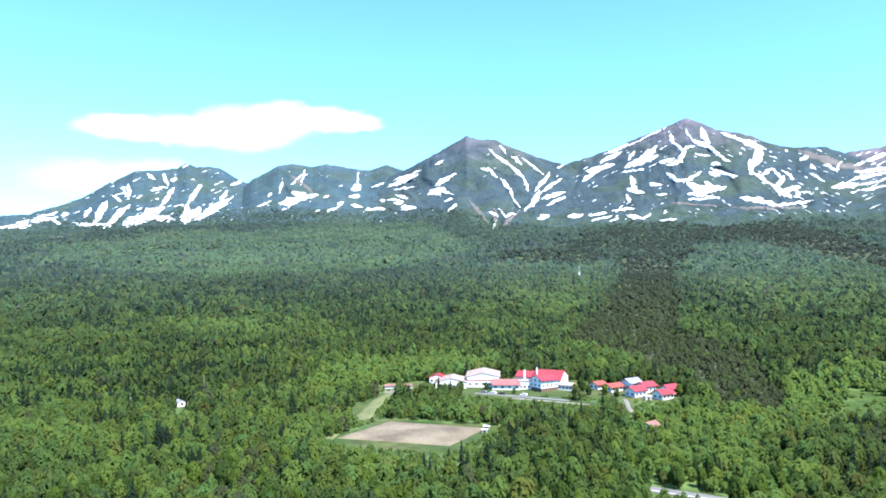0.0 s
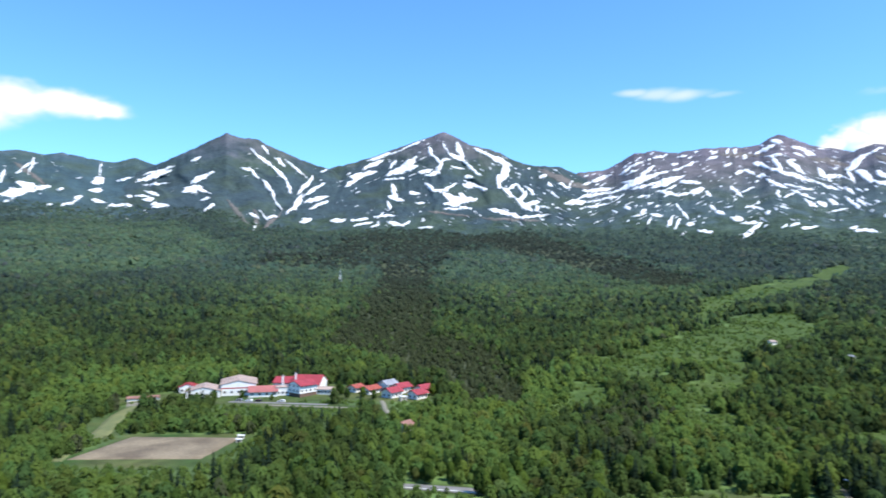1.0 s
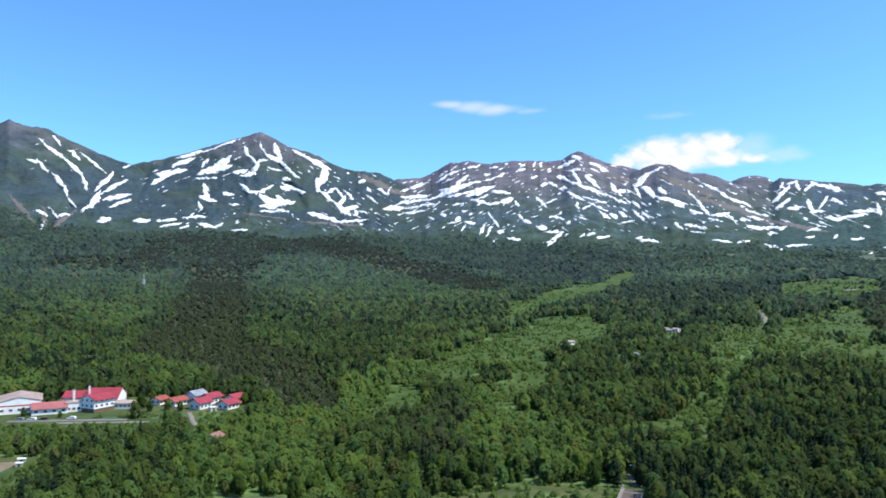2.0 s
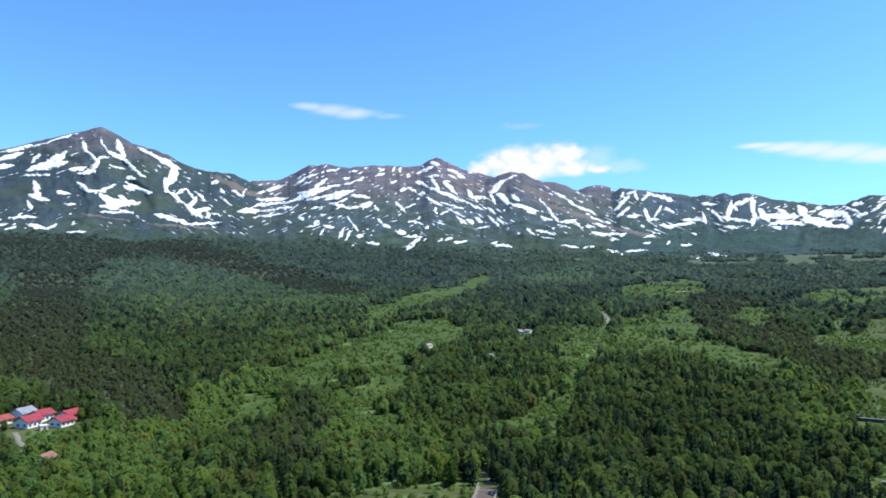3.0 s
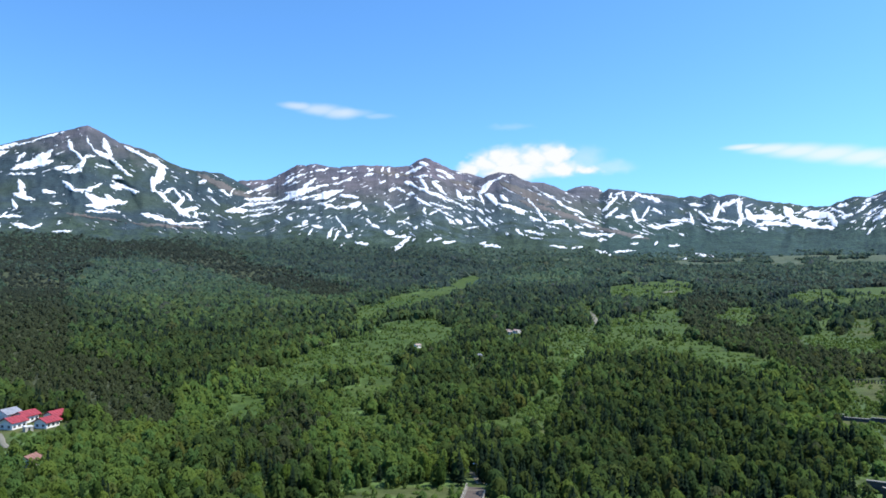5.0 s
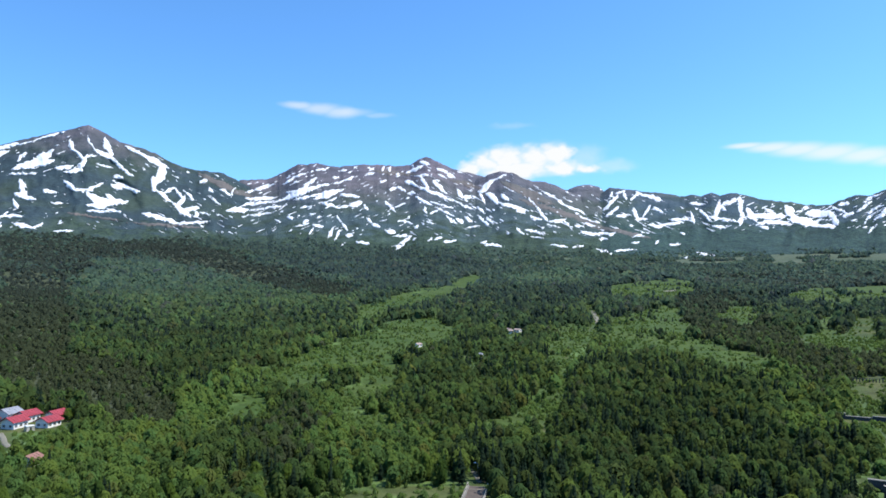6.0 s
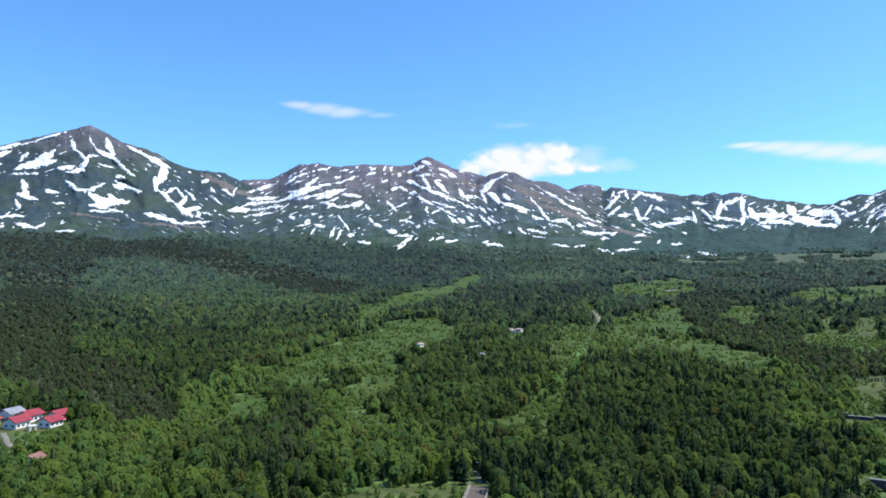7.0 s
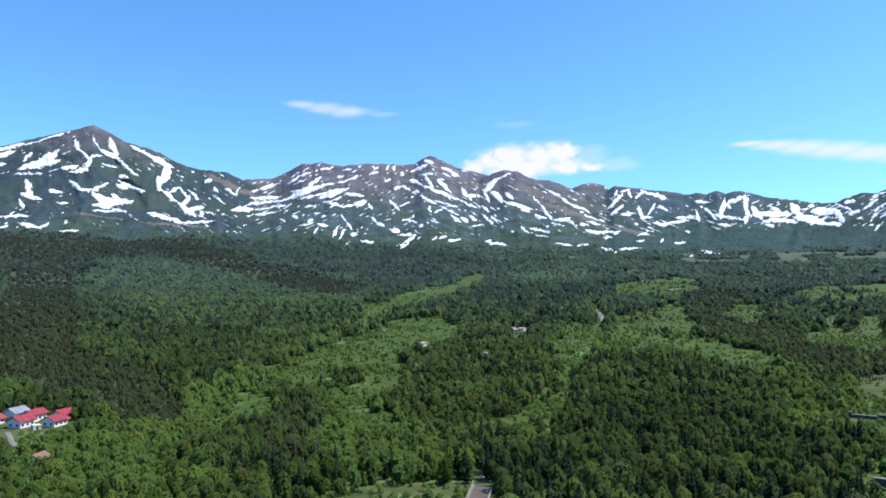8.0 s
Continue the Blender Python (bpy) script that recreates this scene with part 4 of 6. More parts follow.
def mountain(name, ridge_d, nodes):
    na_, ea = np.array([n[0] for n in nodes]), np.array([n[1] for n in nodes])

    def lattice(step, rows, sink):
        az = np.arange(na_[0], na_[-1], step)
        low = slope_foot(az)[1] - sink
        top = np.interp(az, na_, ea) + (fbm(az * 3.0, az * 0 + ridge_d, 13, 4) - 0.5) * 0.16
        el = low[:, None] + (np.maximum(top, low + 0.1) - low)[:, None] * np.linspace(0, 1, rows)[None]
        az = np.repeat(az[:, None], rows, 1)
        dd, crest = slope_place(az, el, top[:, None], ridge_d)
        return az, el, dd, crest, top

    az, el, dd, crest, top = lattice(0.1, 80, 0.5)
    z = EYE_Z + dd * np.tan(np.radians(el))
    # the far side, out of sight
    back_d = np.stack([np.minimum(crest[:, -1] + 90, 4920), np.minimum(crest[:, -1] + 240, 4960)], 1)
    back_z = np.stack([z[:, -1] - 70, np.maximum(z[:, -1] - 260, 150)], 1)
    dd, z = np.concatenate([dd, back_d], 1), np.concatenate([z, back_z], 1)
    az = np.repeat(az[:, :1], dd.shape[1], 1)
    rock = RIDGE_ROCK if name in ("long_ridge", "end_mountain") else BARE if name in ("crater_cone", "volcano", "small_peak") else HAZE_ROCK if name in ("far_mountain", "rounded_mountain") else ROCK
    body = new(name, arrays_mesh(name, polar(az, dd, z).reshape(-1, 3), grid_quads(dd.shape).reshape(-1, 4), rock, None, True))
    tagged(body, MOUNTAIN_LABELS[name], "mountain")
    # snow and scree lie on the slope as thin sheets whose rims sink into it
    for key, label, mat, rise_to, step in (("snow_field", "patches of old white snow", SNOW, 6, 0.045), ("scree", "patches of bare brownish scree", SCREE, 2.5, 0.07)):
        az, el, dd, crest, top = lattice(step, 190 if key == "snow_field" else 130, 0.0)
        mask = (snow_mask(az, el) if key == "snow_field" else patch_field(az, el, SCREE_PATCHES)) - 0.3 * smooth(-0.07, 0.0, el - top[:, None])
        q = grid_quads(dd.shape).reshape(-1, 4)
        q = q[mask.reshape(-1)[q].max(1) > 0]
        if len(q) < 20:
            continue
        used = np.unique(q)
        remap = np.zeros(dd.size, np.int64)
        remap[used] = np.arange(len(used))
        lift = np.clip(mask.reshape(-1)[used] * 110, -10, rise_to)
        dd = dd.reshape(-1)[used] - lift * 1.9
        sv = polar(az.reshape(-1)[used], dd, EYE_Z + dd * np.tan(np.radians(el.reshape(-1)[used])) + lift * 0.1)
        sheet = new(key, arrays_mesh(key, sv, remap[q], mat, None, True))
        sheet.parent = body
        tagged(sheet, label, kind="stuff")
    return body


def rock_material(name, low, high, gain, haze_cast=(1.0, 1.0, 1.0), firs=(455.0, 560.0), fir_haze=(1.0, 1.0, 1.25)):
    m, n, l, bsdf = node_mat(name)
    geo = n.new("ShaderNodeNewGeometry")
    sep = n.new("ShaderNodeSeparateXYZ")
    l.new(geo.outputs["Position"], sep.inputs[0])
    big, mid, fine = noise_node(n, l, 0.0016, 4.0), noise_node(n, l, 0.010, 6.0, 0.62), noise_node(n, l, 0.06, 5.0, 0.65)
    # height in metres, made uneven, from dwarf pine up to bare scree
    add = n.new("ShaderNodeMath")
    add.operation = "MULTIPLY_ADD"
    l.new(mid.outputs["Fac"], add.inputs[0])
    add.inputs[1].default_value = 420.0
    l.new(sep.outputs["Z"], add.inputs[2])
    rng = n.new("ShaderNodeMapRange")
    rng.inputs["From Min"].default_value, rng.inputs["From Max"].default_value = low, high
    l.new(add.outputs[0], rng.inputs["Value"])
    # the shrub colour carries a blue multiplier for distance haze
    shrub = ramp_node(n, l, fine.outputs["Fac"], 0.35, 0.65, tuple(gain * c * q for c, q in zip(haze_cast, (0.036, 0.062, 0.060))), tuple(gain * c * q for c, q in zip(haze_cast, (0.056, 0.092, 0.082)))).outputs["Color"]
    meadow_green = noise_node(n, l, 0.0034, 4.0, 0.6)
    olive = ramp_node(n, l, fine.outputs["Fac"], 0.35, 0.65, (0.042, 0.066, 0.040), (0.070, 0.094, 0.056)).outputs["Color"]
    shrub = mix_node(n, l, "MIX", ramp_node(n, l, meadow_green.outputs["Fac"], 0.46, 0.62, (0.0, 0.0, 0.0), (0.55, 0.55, 0.55)).outputs["Color"], shrub, olive)
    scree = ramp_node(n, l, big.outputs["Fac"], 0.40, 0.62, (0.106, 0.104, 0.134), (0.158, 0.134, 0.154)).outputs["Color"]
    # the dark belt of fir and dwarf pine at the foot
    belt = n.new("ShaderNodeMapRange")
    belt.inputs["From Min"].default_value, belt.inputs["From Max"].default_value = firs
    l.new(add.outputs[0], belt.inputs["Value"])
    # the firs are tinted blue for haze in the same way
    fir = ramp_node(n, l, fine.outputs["Fac"], 0.42, 0.62, tuple(c * q for c, q in zip(fir_haze, (0.026, 0.046, 0.032))), tuple(c * q for c, q in zip(fir_haze, (0.062, 0.096, 0.046)))).outputs["Color"]
    col = mix_node(n, l, "MIX", rng.outputs[0], mix_node(n, l, "MIX", belt.outputs[0], fir, shrub), scree)
    grain = ramp_node(n, l, mid.outputs["Fac"], 0.3, 0.7, (0.72, 0.72, 0.72), (1.2, 1.2, 1.2)).outputs["Color"]
    l.new(mix_node(n, l, "MULTIPLY", 1.0, col, grain), bsdf.inputs["Base Color"])
    bsdf.inputs["Roughness"].default_value = 0.95
    bsdf.inputs["Specular IOR Level"].default_value = 0.1
    bump_node(n, l, fine.outputs["Fac"], 0.6, 9.0, bsdf)
    return m


# blue multipliers put the air's haze into each slope's base colour
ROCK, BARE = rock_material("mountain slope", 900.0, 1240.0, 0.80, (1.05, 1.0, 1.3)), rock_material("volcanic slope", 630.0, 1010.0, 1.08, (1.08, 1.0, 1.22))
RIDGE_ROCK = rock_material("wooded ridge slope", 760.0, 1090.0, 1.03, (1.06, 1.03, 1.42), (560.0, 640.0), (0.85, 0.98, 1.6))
HAZE_ROCK = rock_material("haze-tinted slope", 900.0, 1280.0, 0.95, (1.0, 1.07, 1.42))
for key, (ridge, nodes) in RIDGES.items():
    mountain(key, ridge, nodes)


# ------------------------------------------------------------------ clouds
def cloud_material():
    m, n, l, bsdf = node_mat("cloud vapour")
    at = n.new("ShaderNodeAttribute")
    at.attribute_name = "tint"
    # the vapour glows an even white in place of sunlight falling on it
    em = n.new("ShaderNodeEmission")
    em.inputs["Color"].default_value, em.inputs["Strength"].default_value = (0.97, 0.99, 1.0, 1), 0.70
    tr = n.new("ShaderNodeBsdfTransparent")
    mx = n.new("ShaderNodeMixShader")
    l.new(at.outputs["Fac"], mx.inputs[0])
    l.new(tr.outputs[0], mx.inputs[1])
    l.new(em.outputs[0], mx.inputs[2])
    l.new(mx.outputs[0], n["Material Output"].inputs["Surface"])
    return m


CLOUD = cloud_material()


def cloud(label, puffs, density, fray, seed, dist=4900):
    """A bank of vapour far behind the peaks. puffs: heading, height angle, half breadth, half height."""
    a0, a1 = min(p[0] - 1.6 * p[2] for p in puffs), max(p[0] + 1.6 * p[2] for p in puffs)
    e0, e1 = min(p[1] - 1.8 * p[3] for p in puffs), max(p[1] + 1.8 * p[3] for p in puffs)
    az, el = np.meshgrid(np.linspace(a0, a1, 150), np.linspace(e0, e1, 60), indexing="ij")
    wa = az + (fbm(az * 1.2, el * 2.2, seed, 5) - 0.5) * fray * 2.4
    we = el + (fbm(az * 1.2, el * 2.2, seed + 9, 5) - 0.5) * fray
    body = np.zeros(az.shape)
    for pa, pe, ha, he in puffs:
        rr = np.hypot((wa - pa) / ha, (we - pe) / he)
        body = np.maximum(body, 1 - smooth(0.2, 1.3, rr))
    alpha = np.clip(body * density * (1 - 0.45 * fray + 0.9 * fray * fbm(az * 1.2, el * 2.5, seed + 3, 4)), 0, 1)
    edge = np.minimum(np.minimum(az - a0, a1 - az) / (0.08 * (a1 - a0)), np.minimum(el - e0, e1 - el) / (0.08 * (e1 - e0)))
    alpha *= np.clip(edge, 0, 1)
    dd = dist - 60 * body
    r = np.radians(az)
    co = np.stack([dd * np.sin(r), dd * np.cos(r), EYE_Z + dd * np.tan(np.radians(el))], -1).reshape(-1, 3)
    i = np.arange(az.size).reshape(az.shape)
    quads = np.stack([i[:-1, :-1], i[1:, :-1], i[1:, 1:], i[:-1, 1:]], -1).reshape(-1, 4)
    c = new("cloud", arrays_mesh("cloud", co, quads, CLOUD, np.repeat(alpha.reshape(-1, 1), 3, 1), True))
    c.visible_shadow = False
    return tagged(c, label, "cloud", kind="structure")


cloud("long white cloud with a ragged flat base", [(-42.9, 10.6, 4.0, 0.9), (-38.7, 10.6, 4.2, 1.1), (-35.0, 11.0, 4.0, 1.6), (-32.0, 11.8, 3.0, 1.3), (-28.5, 11.9, 3.2, 0.9), (-26.2, 11.7, 2.0, 0.7)], 1.35, 0.5, 101)
cloud("thin veil of cloud low over the ridge", [(-46.0, 6.9, 4.5, 1.3), (-41.4, 7.4, 4.0, 1.0)], 0.38, 0.6, 111, 4930)
cloud("thin drifting wisp of cloud", [(15.0, 13.85, 1.5, 0.34), (16.8, 13.65, 1.9, 0.5), (18.3, 13.45, 1.6, 0.5)], 0.5, 0.12, 121)
cloud("faint tail of the drifting wisp", [(19.6, 13.5, 1.6, 0.34), (21.4, 13.3, 1.4, 0.24)], 0.22, 0.15, 123, 4905)
cloud("bright steam cloud rising behind the crater", [(28.8, 9.0, 1.1, 0.8), (30.0, 9.6, 1.3, 1.0), (31.9, 9.9, 1.7, 1.1), (34.0, 9.9, 1.7, 1.1), (35.8, 10.1, 1.3, 1.0), (36.6, 10.5, 0.9, 0.6), (32.5, 9.0, 3.4, 0.9), (36.2, 9.1, 1.6, 0.7), (38.4, 9.0, 1.2, 0.35)], 1.15, 0.7, 131, 4940)
cloud("flat pale cloud streak", [(50.0, 10.1, 1.6, 0.24), (51.8, 9.85, 2.0, 0.40), (53.6, 9.55, 2.2, 0.55), (55.6, 9.2, 2.4, 0.62), (57.8, 8.8, 2.4, 0.6), (60.0, 8.4, 2.4, 0.55), (62.5, 8.0, 2.6, 0.5)], 0.72, 0.03, 141)
cloud("thin haze of steam drifting off the cloud", [(38.2, 9.7, 1.7, 1.1), (40.2, 9.1, 1.8, 0.6), (35.5, 10.0, 2.2, 1.2)], 0.3, 0.5, 161, 4935)
cloud("faint wisp of cloud", [(32.4, 12.5, 1.8, 0.3)], 0.14, 0.4, 151)


# ------------------------------------------------------------------ trees
def joined(pieces):
    vs, fs, cs, n = [], [], [], 0
    for v, f, c in pieces:
        vs.append(v), fs.append(f + n), cs.append(np.broadcast_to(c, (len(v),)))
        n += len(v)
    return np.concatenate(vs), np.concatenate(fs), np.concatenate(cs).astype(float)


def plume(seed, count, spread=1.7, tall=9.5, foot=0.4, size=1.0, low=0.8, full=0.9):
    """A feathery crown: overlapping upswept sprays of leaves, widest below the middle, with a ragged outline."""
    rng = np.random.default_rng(seed)
    t = (np.arange(count) + rng.uniform(0.1, 0.9, count)) / count
    a = np.arange(count) * 2.4 + rng.uniform(-0.7, 0.7, count)
    wide = np.sin(np.pi * (0.17 + 0.77 * t ** low)) ** full
    bulge = 1 + 0.28 * np.sin(a * 2 + rng.uniform(0, 6)) * np.sin(t * 9 + rng.uniform(0, 6))
    r = spread * wide * bulge * np.sqrt(rng.uniform(0.35, 1.0, count))
    out = np.stack([np.cos(a), np.sin(a), np.zeros(count)], 1)
    side = np.stack([-np.sin(a), np.cos(a), rng.uniform(-0.22, 0.22, count)], 1)
    mid = out * r[:, None] + np.array([0, 0, 1.0]) * (foot + (tall - foot) * t * 0.9)[:, None]
    s = size * (0.75 + 0.5 * rng.random(count))[:, None] * (0.65 + 0.45 * wide)[:, None]
    up = np.array([0, 0, 1.0]) * rng.uniform(0.8, 1.4, (count, 1)) + out * (rng.uniform(-0.1, 0.3, (count, 1)) - 1.2 * t[:, None] ** 1.5)
    up = up * np.where(rng.random((count, 1)) < 0.38, -1.0, 1.0)  # some sprays hang
    v = np.stack([mid - side * s * 0.62 - out * s * 0.1 - up * s * rng.uniform(0.3, 0.7, (count, 1)), mid + side * s * 0.62 - up * s * rng.uniform(0.1, 0.5, (count, 1)), mid + up * s * 1.0], 1).reshape(-1, 3)
    return v, np.arange(count * 3).reshape(-1, 3), np.repeat(rng.uniform(0.94, 1.06, count), 3)


def spire(seed, tiers, teeth, tall=11.0, wide=2.0, foot=1.0):
    """A spruce's crown: drooping ragged tiers that taper to the tip."""
    rng = np.random.default_rng(seed)
    pieces = []
    for k in range(tiers):
        t = k / tiers
        z1 = foot + (tall - foot) * (t + 1.35 / tiers)
        r = wide * (1 - t) ** 0.85 * rng.uniform(0.85, 1.15)
        n = max(4, teeth - (k // 3))
        a = np.arange(2 * n) * np.pi / n + rng.uniform(0, 6)
        rr = np.where(np.arange(2 * n) % 2, r * 0.62, r * rng.uniform(0.85, 1.2, 2 * n))
        zz = foot + (tall - foot) * t + np.where(np.arange(2 * n) % 2, 0.35, -0.25) + rng.uniform(-0.2, 0.2, 2 * n)
        v = np.concatenate([np.stack([rr * np.cos(a), rr * np.sin(a), zz], 1), [[rng.uniform(-0.1, 0.1), rng.uniform(-0.1, 0.1), min(z1, tall)]]])
        f = np.array([(i, (i + 1) % (2 * n), 2 * n) for i in range(2 * n)])
        # tone factor: lower tiers darker, tip lighter
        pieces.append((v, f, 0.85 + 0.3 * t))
    return joined(pieces)


def stem(r0, r1, z0, z1, sides=5, lean=(0, 0), limbs=0, seed=0):
    """A tapered trunk, with a few limbs."""
    rng = np.random.default_rng(seed)
    rods = [((0, 0, z0), (lean[0], lean[1], z1), r0, r1)]
    for k in range(limbs):
        t = 0.45 + 0.5 * k / limbs
        a, up = k * 2.4 + rng.uniform(0, 1), z0 + (z1 - z0) * t
        rods.append(((lean[0] * t, lean[1] * t, up), (math.cos(a) * 1.5, math.sin(a) * 1.5, up + 1.6), r0 * 0.45, r0 * 0.2))
    vs, fs = [], []
    for p, q, ra, rb in rods:
        n = len(vs)
        for c, r in ((p, ra), (q, rb)):
            vs += [(c[0] + r * math.cos(6.2832 * i / sides), c[1] + r * math.sin(6.2832 * i / sides), c[2]) for i in range(sides)]
        fs += [(n + i, n + (i + 1) % sides, n + sides + (i + 1) % sides, n + sides + i) for i in range(sides)]
    return np.array(vs), np.array(fs)


def forest_kind(x, y, seed):
    """For each tree: whether it is a conifer, and its tint."""
    rng = np.random.default_rng(seed)
    n = len(x)
    stand = fbm(x / 130, y / 130, 201, 3)
    patch = fbm(x / 27, y / 27, 211, 3)
    # the stands run into each other tree by tree
    jx, jy = x * (1 + rng.normal(0, 0.016, n)) + rng.normal(0, 3, n), y * (1 + rng.normal(0, 0.016, n)) + rng.normal(0, 3, n)
    light, dark_stand = stand_weight(jx, jy, "light"), stand_weight(jx, jy, "dark")
    light = light * (0.35 + 0.65 * smooth(0.34, 0.56, fbm(x / 38, y / 38, 281, 3)))
    # grows with distance, weights the haze and lost contrast in the tints
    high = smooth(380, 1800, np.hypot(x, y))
    clump = smooth(0.53, 0.59, patch + 0.12 * (vnoise(x / 9, y / 9, 271) - 0.5) + 0.09 * dark_stand - 0.20 * light + 0.3 * (stand - 0.5))
    con = rng.random(n) < np.clip(0.03 + 0.52 * clump - 0.1 * light, 0.004, 0.8)
    brown = brown_wood(jx, jy)
    con &= rng.random(n) > brown * 0.9
    fresh = smooth(0.43, 0.57, fbm(x / 75, y / 75, 221, 3))
    mixv = 0.25 + 0.24 * fresh + (fbm(x / 13, y / 13, 261, 2) - 0.5) * 0.75 + 0.8 * light - 0.18 * dark_stand - 0.05 * clump + rng.normal(0, 0.24, n)
    mottle = (fbm(x / 95, y / 160, 291, 4, 0.6) - 0.5) * 1.1
    mixv = np.clip(mixv * (1 - 0.5 * high) + 0.5 * high * (0.32 + 0.5 * light - 0.2 * dark_stand + mottle), 0, 1.15)[:, None]
    leafy = np.array([0.047, 0.076, 0.028]) * (1 - mixv) + np.array([0.101, 0.168, 0.046]) * mixv
    leafy = leafy * (1 + np.clip(rng.normal(0.35, 1, (n, 1)), -1.2, 2.4) * np.array([0.10, 0.02, -0.07]))
    dark = np.array([0.020, 0.036, 0.022]) * rng.uniform(0.85, 1.25, (n, 1))
    olive = rng.random(n) < 0.05
    leafy[olive] = leafy[olive] * np.array([1.2, 0.98, 1.1])
    grey = rng.random(n) < 0.01
    leafy[grey] = np.array([0.074, 0.090, 0.046])
    tint = np.where(con[:, None], dark, leafy)
    # distance haze put into the tint: trees even out, turn paler and bluer
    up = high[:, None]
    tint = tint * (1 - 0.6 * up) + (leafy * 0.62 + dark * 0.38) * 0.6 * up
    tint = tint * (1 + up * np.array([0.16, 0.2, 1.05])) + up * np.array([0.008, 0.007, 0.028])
    # the leafless wood darkens with distance and takes on haze blue
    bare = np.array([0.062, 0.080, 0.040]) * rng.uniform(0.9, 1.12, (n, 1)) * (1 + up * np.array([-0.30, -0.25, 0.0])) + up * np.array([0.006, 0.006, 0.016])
    use = (rng.random(n) < brown * 1.02)[:, None]
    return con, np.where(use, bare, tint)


def scatter(d0, d1, spacing, seed, az0=-54.5, az1=63.5):
    """Tree feet between two distances, evenly uneven, clear of open land."""
    rng = np.random.default_rng(seed)
    g = np.arange(-d1, d1, spacing)
    x, y = np.meshgrid(g, np.arange(-0.45 * d1, d1, spacing), indexing="ij")
    x, y = x.ravel() + rng.uniform(-0.72, 0.72, x.size) * spacing, y.ravel() + rng.uniform(-0.72, 0.72, y.size) * spacing
    d, az = np.hypot(x, y), np.degrees(np.arctan2(x, y))
    keep = (d >= d0) & (d < np.minimum(d1, tree_line(az) + 60 * (fbm(az * 0.9, az * 0, 301, 3) - 0.3) + np.interp(az, [38, 46], [0, 700]) * (fbm(x / 150, y / 90, 307, 3) > 0.55))) & (az > az0) & (az < az1)
    x, y = x[keep], y[keep]
    keep = ~clear_of_trees(x, y) & (rng.random(len(x)) > meadow(x, y) * (0.985 - 0.3 * smooth(0.52, 0.66, fbm(x / 34, y / 34, 353, 3)))) & (rng.random(len(x)) > 0.04)
    return x[keep], y[keep]


def stand_of_trees(name, label, x, y, leafy, needle, scale, seed, mat, wide=1.0):
    rng = np.random.default_rng(seed)
    con, tint = forest_kind(x, y, seed + 1)
    which = np.where(con, len(leafy) + rng.integers(0, len(needle), len(x)), rng.integers(0, len(leafy), len(x)))
    size = (0.7 + 0.6 * rng.random(len(x)) ** 1.6) * scale * (0.75 + 0.5 * fbm(x / 60, y / 60, 231, 2))
    young = stand_weight(x, y, "light")
    size *= (1 - 0.45 * meadow(x, y)) * (1 - (0.42 + 0.13 * smooth(900, 1700, np.hypot(x, y))) * brown_wood(x, y))
    wide = wide * (1 - 0.1 * young)
    size_up = size * (1 - 0.24 * young)
    xyz = np.stack([x, y, ground_z(x, y) - 0.2], 1)
    v, f, c = merge(leafy + needle, which, xyz, size * wide * np.where(con, rng.uniform(0.85, 1.15, len(x)), rng.uniform(0.95, 1.35, len(x))), size_up * np.where(con, rng.uniform(0.86, 1.2, len(x)), rng.uniform(0.84, 1.1, len(x))), rng.uniform(0, 6.28, len(x)), tint)
    ob = new(name, arrays_mesh(name, v, f, mat, c, True))
    return tagged(ob, label, "forest", kind="stuff")


# the nearest trees, each one a thing of its own
def tree_model(name, label, crown_arrays, tint, bark, trunk):
    root = thing(name, Matrix.Identity(4), label, "tree", "trees of the near wood")
    v, f, c = crown_arrays
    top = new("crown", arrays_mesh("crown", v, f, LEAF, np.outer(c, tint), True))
    top.parent = root
    tv, tf = trunk
    low = new("trunk", arrays_mesh("trunk", tv, tf, bark))
    low.parent = root
    return root


NEAR_EDGE = 275.0
nx, ny = scatter(190, 440, 4.0, 11)
near_rng = np.random.default_rng(12)
dist = np.hypot(nx, ny)
single = (dist < NEAR_EDGE) & (dist > 196) & (near_rng.random(len(nx)) < 0.2)
single &= np.cumsum(single) <= 284
near_con, near_tint = forest_kind(nx[single], ny[single], 13)
models = []
for k, tint in enumerate([(0.08, 0.13, 0.026), (0.055, 0.098, 0.024), (0.096, 0.15, 0.03), (0.044, 0.08, 0.022)]):
    models.append(tree_model("birch_tree", "leafy birch tree with a pale trunk in fresh green", plume(400 + k, 560, spread=2.3, tall=8.6, foot=0.8, size=0.5, low=1.0, full=0.6), np.array(tint), BARK, stem(0.15, 0.05, -0.3, 6.2, 6, (0.2, 0.1), 4, k)))
for k, tint in enumerate([(0.022, 0.050, 0.020), (0.030, 0.062, 0.024)]):
    models.append(tree_model("spruce_tree", "dark green spruce with a ragged pointed crown", spire(420 + k, 11, 8, wide=2.1, tall=8.8), np.array(tint), BARK_DARK, stem(0.16, 0.04, -0.3, 8.4, 6, (0, 0), 0, k)))
used_model = set()
